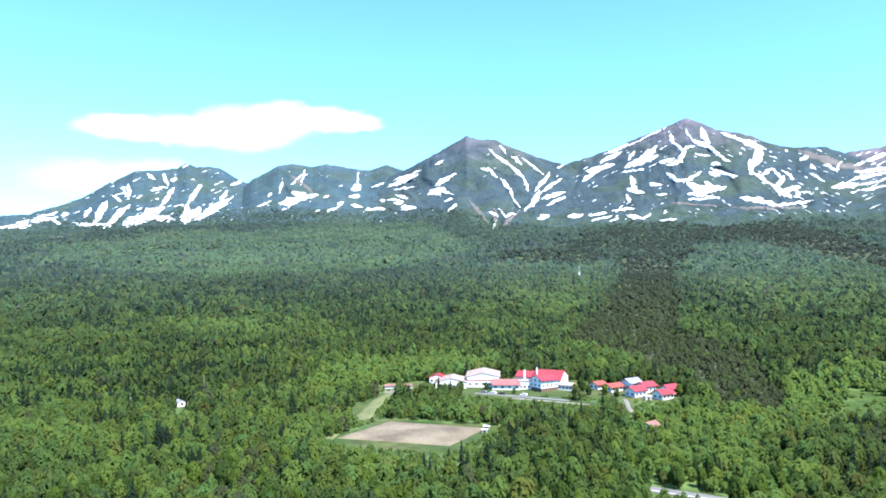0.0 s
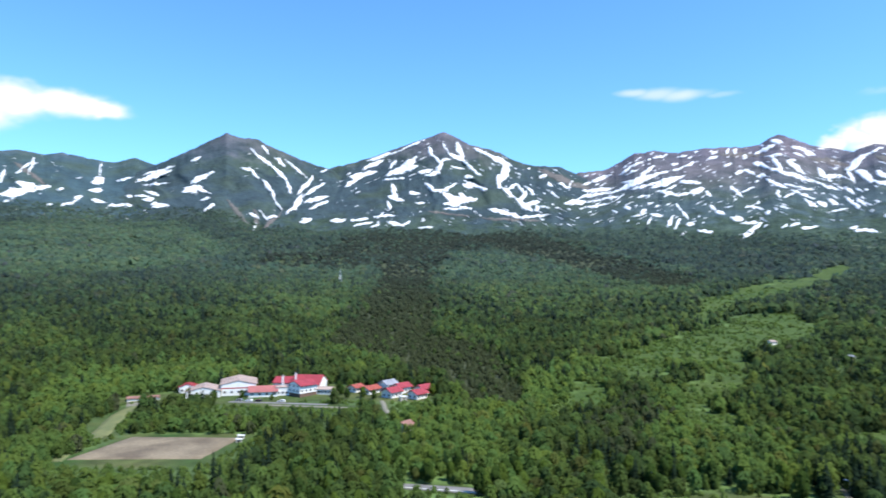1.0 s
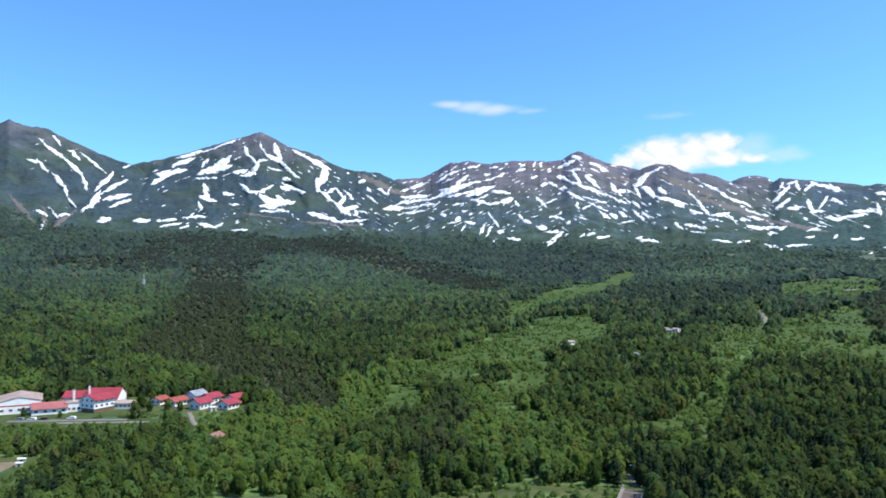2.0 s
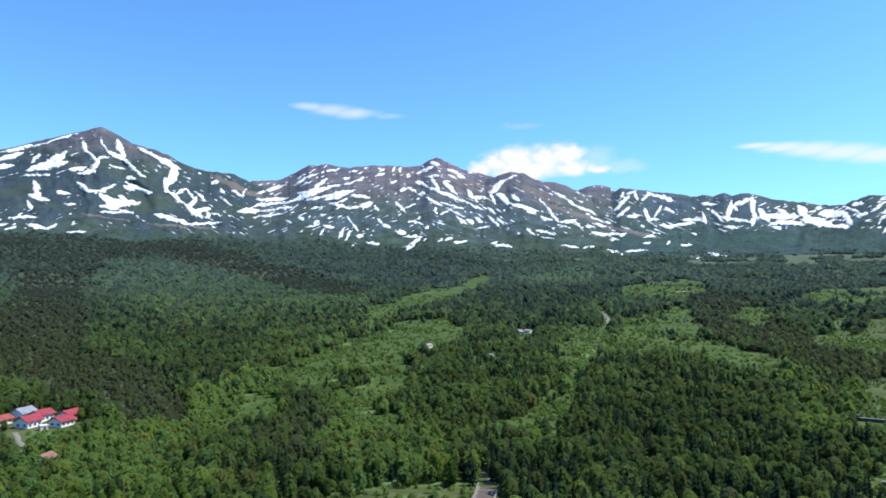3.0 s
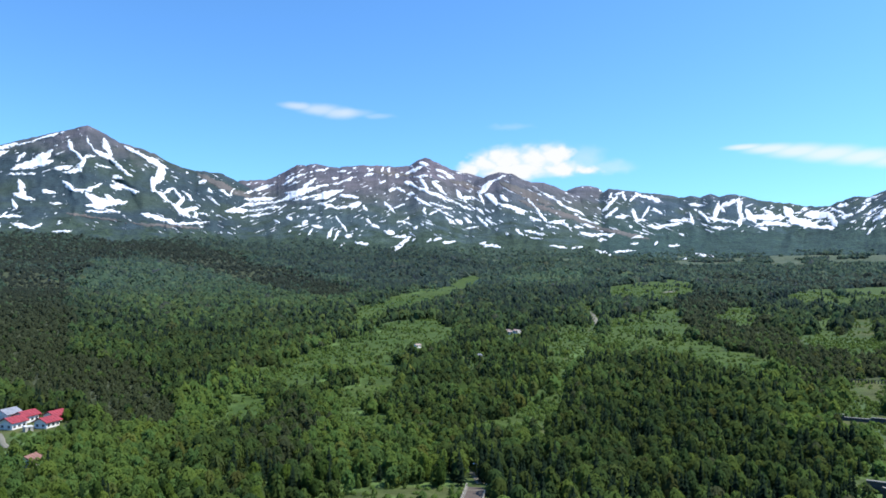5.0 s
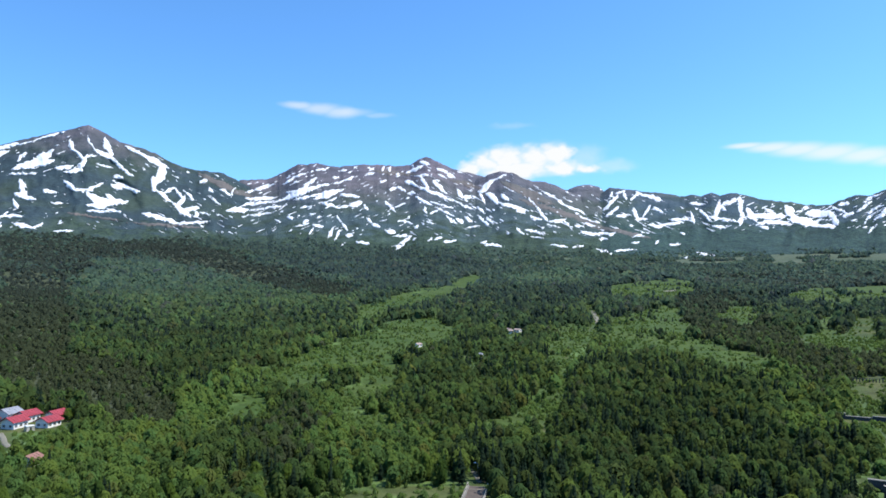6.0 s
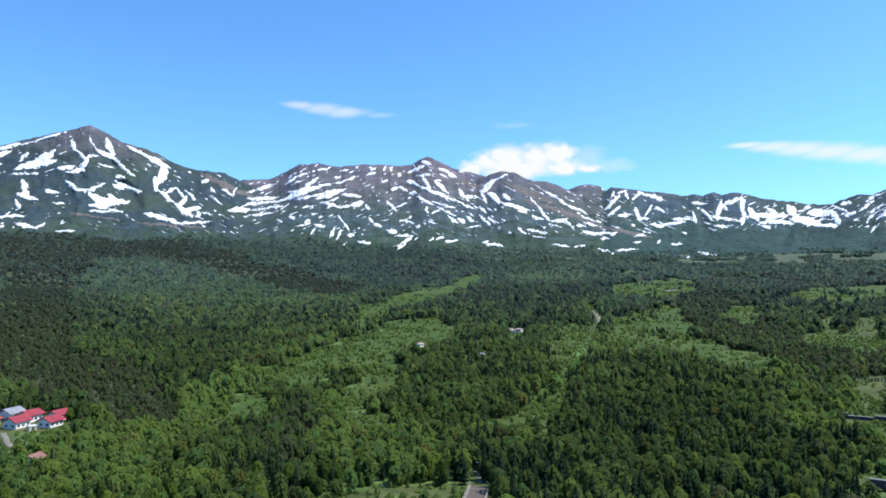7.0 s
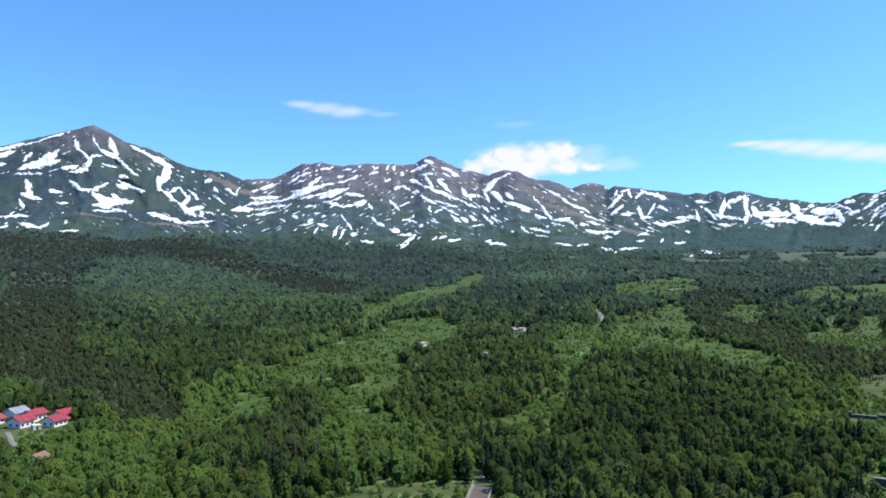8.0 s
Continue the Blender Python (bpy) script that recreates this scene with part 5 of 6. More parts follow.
for x, y, con in zip(nx[single], ny[single], near_con):
    k = near_rng.integers(4, 6) if con else near_rng.integers(0, 4)
    s = near_rng.uniform(0.72, 1.0 if con else 1.2) * (0.65 if con and -165 < x < -80 else 1.0)
    m = Matrix.LocRotScale((x, y, float(ground_z(x, y))), Euler((0, 0, near_rng.uniform(0, 6.28))), None)
    if k not in used_model:
        used_model.add(k)
        models[k].matrix_world, t = m, models[k]
    else:
        t = copy_thing(models[k], m)
    t.scale = (s * near_rng.uniform(0.9, 1.1), s, s * near_rng.uniform(0.9, 1.15))

for x, y, k, s in ((-63, 431, 1, 0.8), (-67, 425, 0, 0.7), (-58, 420, 3, 0.75), (-49, 423, 2, 0.8), (-42, 418, 1, 0.7), (-8, 431, 2, 0.9), (-5, 437, 1, 0.8), (-120, 419, 1, 0.6), (-134, 412, 3, 0.75), (-60, 446, 0, 0.8), (-22, 448, 3, 0.9), (-66, 441, 3, 0.8), (-152, 418, 2, 0.6), (-47, 449, 1, 0.9), (-101, 413, 2, 0.45)):
    t = copy_thing(models[k], pose(x, y, float(ground_z(x, y)), 0, 0, 77 * k + 3 * x))
    t.scale = (s * 1.1, s * 1.1, s)

LEAFY_NEAR = [plume(500 + k, 150, 2.1, 9.4, 0.4, 0.71, 1.0, 0.6) for k in range(5)] + [plume(510 + k, 166, 2.6, 8.4, 0.4, 0.73, 1.1, 0.5) for k in range(5)]
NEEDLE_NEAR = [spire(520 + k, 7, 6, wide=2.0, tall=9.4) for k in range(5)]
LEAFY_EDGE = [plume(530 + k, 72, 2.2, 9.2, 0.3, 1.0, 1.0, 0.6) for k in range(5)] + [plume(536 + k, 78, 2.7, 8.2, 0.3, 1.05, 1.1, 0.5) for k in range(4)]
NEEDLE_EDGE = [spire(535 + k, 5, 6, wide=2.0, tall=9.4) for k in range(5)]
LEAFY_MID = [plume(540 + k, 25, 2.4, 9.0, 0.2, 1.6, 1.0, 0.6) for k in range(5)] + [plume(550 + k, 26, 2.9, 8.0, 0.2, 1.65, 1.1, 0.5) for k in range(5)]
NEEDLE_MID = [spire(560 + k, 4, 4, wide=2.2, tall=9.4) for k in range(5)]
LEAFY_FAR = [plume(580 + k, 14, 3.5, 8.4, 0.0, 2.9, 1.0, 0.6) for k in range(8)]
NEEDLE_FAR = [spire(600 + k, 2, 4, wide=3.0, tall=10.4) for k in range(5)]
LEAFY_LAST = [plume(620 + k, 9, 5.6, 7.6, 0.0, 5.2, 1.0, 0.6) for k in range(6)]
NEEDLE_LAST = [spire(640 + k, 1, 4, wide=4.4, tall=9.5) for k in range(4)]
edge = dist[~single] > 325
ox, oy = nx[~single], ny[~single]
stand_of_trees("near_forest", "mixed wood of fresh green birches and dark spruces", ox[~edge], oy[~edge], LEAFY_NEAR, NEEDLE_NEAR, 1.0, 14, LEAF)
stand_of_trees("lodge_forest", "mixed wood of birches and spruces round the lodge", ox[edge], oy[edge], LEAFY_EDGE, NEEDLE_EDGE, 1.0, 15, LEAF)
x, y = scatter(440, 800, 4.7, 21)
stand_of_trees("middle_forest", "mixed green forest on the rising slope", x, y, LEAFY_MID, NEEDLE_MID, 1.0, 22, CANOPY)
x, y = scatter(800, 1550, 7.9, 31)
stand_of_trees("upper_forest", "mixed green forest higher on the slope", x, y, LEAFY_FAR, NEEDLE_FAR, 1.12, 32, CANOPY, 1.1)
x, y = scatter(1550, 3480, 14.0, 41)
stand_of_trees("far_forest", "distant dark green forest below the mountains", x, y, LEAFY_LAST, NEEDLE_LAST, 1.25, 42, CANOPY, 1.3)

# the last trees, thinning out on the feet of the mountains
urng = np.random.default_rng(61)
ua, ue = urng.uniform(-54, 63, 48000), urng.uniform(1.0, 4.9, 48000)
edge_el = np.degrees(np.arctan2(ground_z(tree_line(ua) * np.sin(np.radians(ua)), tree_line(ua) * np.cos(np.radians(ua))) - EYE_Z, tree_line(ua)))
over = ue - edge_el
keep = (over > -0.15) & (urng.random(len(ua)) < np.clip(1.25 - over / (np.interp(ua, [-18, -12, 4, 14], [0.5, 0.1, 0.1, 0.25]) + np.interp(ua, [-18, -12, 8, 12], [1.6, 0.7, 0.7, 1.3]) * fbm(ua * 0.5, ue * 1.5, 331, 3)), 0, 1))
ua, ue = ua[keep], ue[keep]
ud = np.full(len(ua), 1e9)
for ridge, nodes in RIDGES.values():
    t_ = np.interp(ua, [q[0] for q in nodes], [q[1] for q in nodes], left=-9, right=-9)
    ud = np.where(t_ > ue + 0.3, np.minimum(ud, slope_place(ua, ue, t_, ridge)[0]), ud)
ok = ud < 5000
ua, ue, ud = ua[ok], ue[ok], ud[ok]
pos = polar(ua, ud, EYE_Z + ud * np.tan(np.radians(ue)) - 1.5)
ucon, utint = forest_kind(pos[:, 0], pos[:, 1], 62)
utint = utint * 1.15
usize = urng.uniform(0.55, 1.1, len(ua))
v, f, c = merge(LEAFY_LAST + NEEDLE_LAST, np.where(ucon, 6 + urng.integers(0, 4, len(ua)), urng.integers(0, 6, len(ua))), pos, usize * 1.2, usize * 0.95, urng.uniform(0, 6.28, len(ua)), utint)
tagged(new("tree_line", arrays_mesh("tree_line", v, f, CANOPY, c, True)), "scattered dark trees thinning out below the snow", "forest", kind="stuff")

# young birch scrub on the clearings and along the tracks
SCRUB = [plume(660 + k, 16, 1.4, 2.4, 0.0, 0.95, 1.0) for k in range(6)]
srng = np.random.default_rng(51)
gxs, gys = np.meshgrid(np.arange(-200, 1200, 3.4), np.arange(160, 1120, 3.4), indexing="ij")
sx, sy = gxs.ravel() + srng.uniform(-1.6, 1.6, gxs.size), gys.ravel() + srng.uniform(-1.6, 1.6, gxs.size)
sa, sdist = np.degrees(np.arctan2(sx, sy)), np.hypot(sx, sy)
keep = (sa > -55) & (sa < 63) & (sdist > 200) & (srng.random(len(sx)) < np.clip(400 / sdist, 0.3, 1))
sx, sy = sx[keep], sy[keep]
wild = (meadow(sx, sy) > 0) & (srng.random(len(sx)) < 0.25 + 0.65 * smooth(0.46, 0.62, fbm(sx / 30, sy / 30, 351, 3)))
low = clear_of_trees(sx, sy) & ~open_ground(sx, sy)
verge = np.zeros(len(sx), bool)
for pts, half in STRIPS[5:14]:
    dd_ = seg_dist(sx, sy, pts)
    verge |= (dd_ < half + 2) & (srng.random(len(sx)) < 0.25 + 0.5 * (dd_ > half * 0.6))
keep = (wild | low | verge) & ~in_poly(sx, sy, [(-152, 280), (-95, 282), (-88, 325), (-143, 325)])
for pts in ([(106, 196), (127, 226), (137, 243)], [(-16, 250), (10, 244.5)], [(-124, 408), (-54, 391)], [(-37, 413), (-26, 354)]):
    keep &= seg_dist(sx, sy, pts) > 4.6
sx, sy = sx[keep], sy[keep]
tint = np.array([0.096, 0.164, 0.044]) * srng.uniform(0.75, 1.2, (len(sx), 1)) + np.array([0.012, 0.0, 0.0]) * srng.random((len(sx), 1))
v, f, c = merge(SCRUB, srng.integers(0, 6, len(sx)), np.stack([sx, sy, ground_z(sx, sy) - 0.1], 1), srng.uniform(0.6, 1.2, len(sx)), srng.uniform(0.4, 1.0, len(sx)), srng.uniform(0, 6.28, len(sx)), tint)
tagged(new("scrub", arrays_mesh("scrub", v, f, LEAF, c)), "low bright green birch scrub on the clearings", "bushes", kind="stuff")

# ------------------------------------------------------------------ buildings
def gable_building(name, label, x, y, turn, w, d, wall_h, roof_h, roof_mat, wall_mat=None, over=0.9, base=None, rows=1, group="", side_cols=4, front_cols=3, z=None):
    """A house whose ridge runs along its own y; its gable looks along -y."""
    wall_mat = wall_mat or WHITE_WALL
    zz = float(ground_z(x, y)) if z is None else z
    root = thing(name, pose(x, y, zz, 0, 0, turn), label, "building", group)
    hw = w / 2
    wall = part("wall", prism([(-hw, -1.0), (hw, -1.0), (hw, wall_h), (0, wall_h + roof_h * hw / (hw + over)), (-hw, wall_h)], "y", -d / 2, d / 2), wall_mat, root)
    if base:
        part("base", box(-hw - 0.06, hw + 0.06, -d / 2 - 0.06, d / 2 + 0.06, -1.0, base), BROWN_WALL, root, "brown timber base")
    slope = roof_h / (hw + over)
    drop = slope * over
    for s in (-1, 1):
        prof = [(0, wall_h + roof_h - drop + 0.10), (s * (hw + over), wall_h - drop + 0.10), (s * (hw + over), wall_h - drop + 0.42), (0, wall_h + roof_h - drop + 0.42)]
        end = 1.2 if name == "cottage" else min(over, 0.3)
        roof = part("roof", prism(prof, "y", -d / 2 - end, d / 2 + end), roof_mat, root)
        n = max(3, int(d / 1.6))
        for k in range(n + 1):
            yy = -d / 2 - end + 0.06 + (d + 2 * end - 0.12) * k / n
            seam = [(0, wall_h + roof_h - drop + 0.42), (s * (hw + over), wall_h - drop + 0.42), (s * (hw + over), wall_h - drop + 0.50), (0, wall_h + roof_h - drop + 0.50)]
            part("roof_seam", prism(seam, "y", yy - 0.05, yy + 0.05), roof_mat, roof)
    lift = (base or 0) + 0.9
    for r in range(rows):
        zb = lift + r * 2.9
        if zb + 1.3 > wall_h + 0.4:
            break
        for side in (-1, 1):
            for k in range(side_cols):
                yy = -d / 2 + d * (k + 0.5) / side_cols
                window(root, side * hw, yy, zb, 1.5, 1.25, "x", side)
        for k in range(front_cols):
            xx = -hw + w * (k + 0.5) / front_cols
            window(root, xx, -d / 2, zb, 1.5, 1.25, "y", -1)
    return root


def window(root, u, v, z, w, h, facing, side):
    """A framed window set in a wall that faces along x or y."""
    def slab(a0, a1, z0, z1, out0, out1):
        if facing == "x":
            return box(*sorted((u + side * out0, u + side * out1)), v + a0, v + a1, z0, z1)
        return box(u + a0, u + a1, *sorted((v + side * out0, v + side * out1)), z0, z1)
    win = part("window", slab(-w / 2, w / 2, z, z + h, -0.05, 0.04), GLASS_DARK, root, "dark glass window")
    for a0, a1, z0, z1 in ((-w / 2 - 0.09, -w / 2, z, z + h), (w / 2, w / 2 + 0.09, z, z + h), (-w / 2 - 0.09, w / 2 + 0.09, z + h, z + h + 0.09), (-w / 2 - 0.09, w / 2 + 0.09, z - 0.09, z), (-0.04, 0.04, z, z + h)):
        part("window_frame", slab(a0, a1, z0, z1, -0.02, 0.09), FRAME_MAT, win)


LODGE = "buildings of the lodge"
gable_building("annex_hall", "low white hall with a pale pinkish gable roof", -144.5, 426, 14, 19, 18, 3.2, 2.5, PALE_ROOF, rows=1, group=LODGE)
gable_building("side_hut", "low white hut with a red roof beside the annex", -157, 433, 14, 9, 10, 3.4, 2.0, RED_ROOF, group=LODGE)
gable_building("gymnasium", "white gymnasium with a shallow pale gable roof", -127, 437, 15, 20, 24, 5.8, 2.4, PALE_ROOF, rows=1, group=LODGE, front_cols=5)
gable_building("dining_wing", "low white wing with a wide faded red roof", -109.5, 427, 104, 10, 17, 3.0, 2.8, FADED_ROOF, rows=1, group=LODGE)
gable_building("linking_block", "white linking block between wing and main hall", -97.5, 431, 104, 8, 10, 4.6, 0.6, PALE_ROOF, rows=1, group=LODGE, over=0.3)
gable_building("main_hall", "white main hall with a big red roof above a brown base", -86.5, 430, -40, 11, 13, 6.6, 2.6, RED_ROOF, base=1.8, rows=2, group=LODGE, over=1.3)
gable_building("rear_hall", "rear block under a broad red roof", -85.5, 446, 86, 19, 18, 4.4, 4.8, RED_ROOF, rows=1, group=LODGE, over=1.1)
gable_building("rear_wing", "low rear wing under a lower red roof", -100, 447, 86, 13, 13, 4.6, 3.0, RED_ROOF, rows=1, group=LODGE, over=0.9, side_cols=3)
gable_building("side_wing", "low white wing beside the main hall", -73, 434, 80, 7, 9, 2.8, 1.2, PALE_ROOF, rows=1, group=LODGE, over=0.4)
gym = [o for o in scene.objects if o.name == "gymnasium"][0]
part("band", box(-10.05, 10.05, -12.08, -11.98, 3.5, 4.1), RED_PAINT, gym, "dull red band across the gable")
COTTAGES = "cottages of the lodge"
gable_building("cottage", "white cottage with a faded orange-red roof", -55.5, 441, -34, 6.5, 7, 2.8, 1.8, ORANGE_ROOF, group=COTTAGES, side_cols=3, front_cols=2)
gable_building("cottage", "white cottage with an orange-red roof", -46, 437, -38, 7, 9.5, 2.8, 2.0, ORANGE_ROOF, group=COTTAGES, side_cols=3, front_cols=2)
gable_building("cottage", "white cottage with a grey roof behind red ones", -36, 446, -38, 7.5, 9, 4.0, 2.6, GREY_ROOF, group=COTTAGES, side_cols=3, front_cols=2)
gable_building("cottage", "white cottage with a bright red roof", -27, 440, -40, 7.5, 9, 3.6, 2.4, RED_ROOF, group=COTTAGES, side_cols=3, front_cols=2)
gable_building("cottage", "white cottage with a bright red roof beside the drive", -32, 426, -40, 8, 9, 3.6, 2.5, RED_ROOF, group=COTTAGES, side_cols=3, front_cols=2)
gable_building("cottage", "white cottage with a bright red roof at the wood's edge", -13.5, 438, -40, 7.2, 8.5, 3.2, 2.3, RED_ROOF, group=COTTAGES, side_cols=3, front_cols=2)
gable_building("cottage", "white cottage with a bright red roof in front of the wood", -16.5, 422, -40, 7.5, 9, 3.2, 2.4, RED_ROOF, group=COTTAGES, side_cols=3, front_cols=2)
gable_building("hut", "small hut with a dull brownish roof among the trees", -19, 337, -30, 6, 7.5, 2.6, 2.0, DULL_ROOF, side_cols=2, front_cols=1)
gable_building("long_shed", "long low shed with a pale reddish roof by the grass", -174, 409, 111, 4.5, 17, 1.4, 0.9, DULL_ROOF, side_cols=5, front_cols=1, over=0.5)
gable_building("forest_house", "small white house with a bluish roof in the forest", -270, 324, 60, 4.8, 6.5, 2.0, 1.5, GREY_ROOF, side_cols=2, front_cols=1)

# ------------------------------------------------------------------ open ground, roads
def ribbon(name, label, pts, half, mat, lift, category="road"):
    """A strip of paving that follows the ground."""
    fine = [pts[0]]
    for (ax, ay), (bx, by) in zip(pts[:-1], pts[1:]):
        n = max(1, int(math.hypot(bx - ax, by - ay) / 4))
        fine += [(ax + (bx - ax) * k / n, ay + (by - ay) * k / n) for k in range(1, n + 1)]
    p = np.array(fine)
    d = np.gradient(p, axis=0)
    d /= np.linalg.norm(d, axis=1)[:, None]
    side = np.stack([d[:, 1], -d[:, 0]], 1)
    cross = np.array([-1.08, -1.0, -0.4, 0.4, 1.0, 1.08])
    wob = 1 + (fbm(p[:, 0] / 9, p[:, 1] / 9, 77, 2) - 0.5) * 0.25
    xy = p[:, None, :] + side[:, None, :] * (cross * half)[None, :, None] * wob[:, None, None]
    drop = np.array([-0.5, 0, 0.04, 0.04, 0, -0.5])
    z = ground_z(xy[..., 0], xy[..., 1]) + lift + drop
    co = np.concatenate([xy, z[..., None]], -1)
    i = np.arange(co.shape[0] * 6).reshape(-1, 6)
    q = np.stack([i[:-1, :-1], i[:-1, 1:], i[1:, 1:], i[1:, :-1]], -1).reshape(-1, 4)[:, ::-1]
    ob = new(name, arrays_mesh(name, co.reshape(-1, 3), q, mat, None, True))
    return tagged(ob, label, category, kind="structure")


def patch(name, label, poly, mat, lift, ragged, category="ground"):
    """A sheet of bare ground inside an uneven outline."""
    out = []
    for (ax, ay), (bx, by) in zip(poly, poly[1:] + poly[:1]):
        out += [(ax + (bx - ax) * k / 12, ay + (by - ay) * k / 12) for k in range(12)]
    p = np.array(out)
    c = p.mean(0)
    k = 1 + (fbm(p[:, 0] / 6, p[:, 1] / 6, 87, 3) - 0.5) * ragged
    rim = c + (p - c) * k[:, None]
    loops = [c + (rim - c) * s for s in (1.03, 1.0, 0.75, 0.5, 0.25, 0.01)]
    xy = np.stack(loops, 1)
    z = ground_z(xy[..., 0], xy[..., 1]) + lift
    z[:, 0] -= 0.4
    n, m = xy.shape[:2]
    i = np.arange(n * m).reshape(n, m)
    j = np.roll(i, -1, axis=0)
    q = np.stack([i[:, :-1], j[:, :-1], j[:, 1:], i[:, 1:]], -1).reshape(-1, 4)
    ob = new(name, arrays_mesh(name, np.concatenate([xy, z[..., None]], -1).reshape(-1, 3), q, mat, None, True))
    return tagged(ob, label, category, kind="structure")


patch("sports_field", "bare pinkish-brown earth sports field", [(-150, 282.5), (-98, 284.5), (-92, 320), (-141, 321)], DIRT, 0.12, 0.05, "sports field")
patch("bare_ground", "pale worn earth beside the long shed", [(-181, 403), (-163, 400), (-165, 391), (-176, 392)], GRAVEL, 0.14, 0.3)
ribbon("clearing", "pale dry grass strip down to the field", [(-171, 394), (-170, 372), (-165, 350), (-157, 322)], 4.0, PALE_GRASS, 0.13, "grass")
ribbon("clearing", "pale grass verge along the bare field", [(-157, 322), (-157, 300), (-153, 279)], 2.4, PALE_GRASS, 0.12, "grass")
ribbon("road", "pale worn asphalt road along the river", [(-26, 252.3), (-15.7, 249.7), (3.4, 245.8), (30, 239)], 2.9, ASPHALT, 0.15)
ribbon("pavement", "grey asphalt drive in front of the main hall", [(-124, 408), (-100, 405), (-66, 400)], 1.7, ASPHALT, 0.15)
ribbon("pavement", "pale gravel forecourt strip", [(-100, 398), (-78, 395), (-54, 391)], 1.6, GRAVEL, 0.15)
ribbon("pavement", "light gravel drive down from the cottages", [(-37, 413), (-34.5, 400), (-33, 388), (-30, 376)], 1.3, GRAVEL, 0.15)
ribbon("road", "narrow dirt track through the wood", [(133, 232), (137, 243), (142, 262), (150, 282)], 1.6, GRAVEL, 0.15)
ribbon("road", "pale bend of a mountain road", [(548, 676), (566, 700), (610, 760), (640, 800)], 3.0, GRAVEL, 0.6)
patch("bare_ground", "pale bare strip in a high clearing", [(968, 1000), (1004, 1004), (1012, 1016), (978, 1014)], GRAVEL, 0.9, 0.2)


def rod(bm, p, q, r, sides=6):
    """A round bar from p to q."""
    p, q = Vector(p), Vector(q)
    turn = (q - p).to_track_quat("Z", "Y").to_matrix()
    ring = [[bm.verts.new(c + turn @ Vector((r * math.cos(6.2832 * i / sides), r * math.sin(6.2832 * i / sides), 0))) for i in range(sides)] for c in (p, q)]
    for i in range(sides):
        j = (i + 1) % sides
        bm.faces.new((ring[0][i], ring[0][j], ring[1][j], ring[1][i]))
    bm.faces.new(ring[0][::-1]), bm.faces.new(ring[1])


def rod_mesh(p, q, r, sides=6):
    bm = bmesh.new()
    rod(bm, p, q, r, sides)
    return bm


# ------------------------------------------------------------------ small things of the lodge
chimney = thing("chimney", pose(-98.5, 430, 0), "tall white square chimney beside the main hall", "chimney")
part("shaft", box(-0.5, 0.5, -0.5, 0.5, -0.5, 12.0), WHITE_WALL, chimney)
part("cap", box(-0.62, 0.62, -0.62, 0.62, 12.0, 12.3), CONCRETE, chimney, "grey concrete cap")

small_chimney = thing("chimney", pose(-93, 441, 0), "short white chimney rising through the red roof", "chimney")
part("shaft", box(-0.42, 0.42, -0.42, 0.42, 5.0, 12.2), WHITE_WALL, small_chimney)
part("cap", box(-0.52, 0.52, -0.52, 0.52, 12.2, 12.45), CONCRETE, small_chimney, "grey concrete cap")


def shelter(x, y, turn, w, d, h, label):
    root = thing("shelter", pose(x, y, float(ground_z(x, y)), 0, 0, turn), label, "shelter")
    part("body", box(-w / 2, w / 2, -d / 2, d / 2, -0.3, h), CREAM, root)
    part("roof", prism([(-w / 2 - 0.2, h), (w / 2 + 0.2, h), (w / 2 + 0.2, h + 0.18), (-w / 2 - 0.2, h + 0.45)], "y", -d / 2 - 0.2, d / 2 + 0.2), WHITE_PAINT, root, "white sloping roof")
    part("door", box(-0.45, 0.45, -d / 2 - 0.05, -d / 2 + 0.02, 0, min(1.95, h - 0.15)), GLASS_DARK, root, "dark door")


shelter(-91.5, 319, 10, 2.8, 1.8, 1.3, "small pale shelter at the sports field")
shelter(-90.5, 312.5, 10, 2.4, 1.6, 1.2, "small pale shelter beside the bare field")
shelter(-24.5, 413.5, 25, 3.8, 3.0, 2.4, "small pale store in front of the cottages")


def car(x, y, turn, body_mat, label):
    root = thing("car", pose(x, y, float(ground_z(x, y)) + 0.1, 0, 0, turn), label, "car")
    part("body", prism([(-2.1, 0.35), (2.1, 0.35), (2.15, 0.75), (1.3, 0.95), (0.7, 1.45), (-1.5, 1.48), (-2.05, 0.95)], "x", -0.82, 0.82), body_mat, root)
    part("windscreen", prism([(1.22, 0.98), (0.74, 1.40), (0.80, 1.42), (1.30, 1.0)], "x", -0.7, 0.7), GLASS_DARK, root, "dark glass windscreen")
    for s in (-1, 1):
        part("side_window", box(min(s * 0.80, s * 0.84), max(s * 0.80, s * 0.84), -1.4, 0.75, 0.98, 1.36), GLASS_DARK, root, "dark side window")
        for yy in (-1.3, 1.3):
            wheel = part("wheel", rod_mesh((s * 0.72, yy, 0.32), (s * 0.86, yy, 0.32), 0.32, 14), CONCRETE_DARK, root, "dark tyre")
            part("rim", rod_mesh((s * 0.85, yy, 0.32), (s * 0.88, yy, 0.32), 0.18, 10), STEEL, wheel, "steel rim")
    return root


car(25.2, 300.8, 70, WHITE_PAINT, "white car parked in a small clearing")
car(18.2, 267, 20, WHITE_PAINT, "white car parked among the trees")
car(-113, 408.5, 80, WHITE_PAINT, "white car parked before the dining wing")
car(-119, 409.5, 80, STEEL, "silver car parked on the lodge drive")
car(-107.5, 407.5, 80, GLASS_DARK, "dark car parked on the lodge drive")
car(-94, 407, 85, WHITE_PAINT, "white car parked before the main hall")

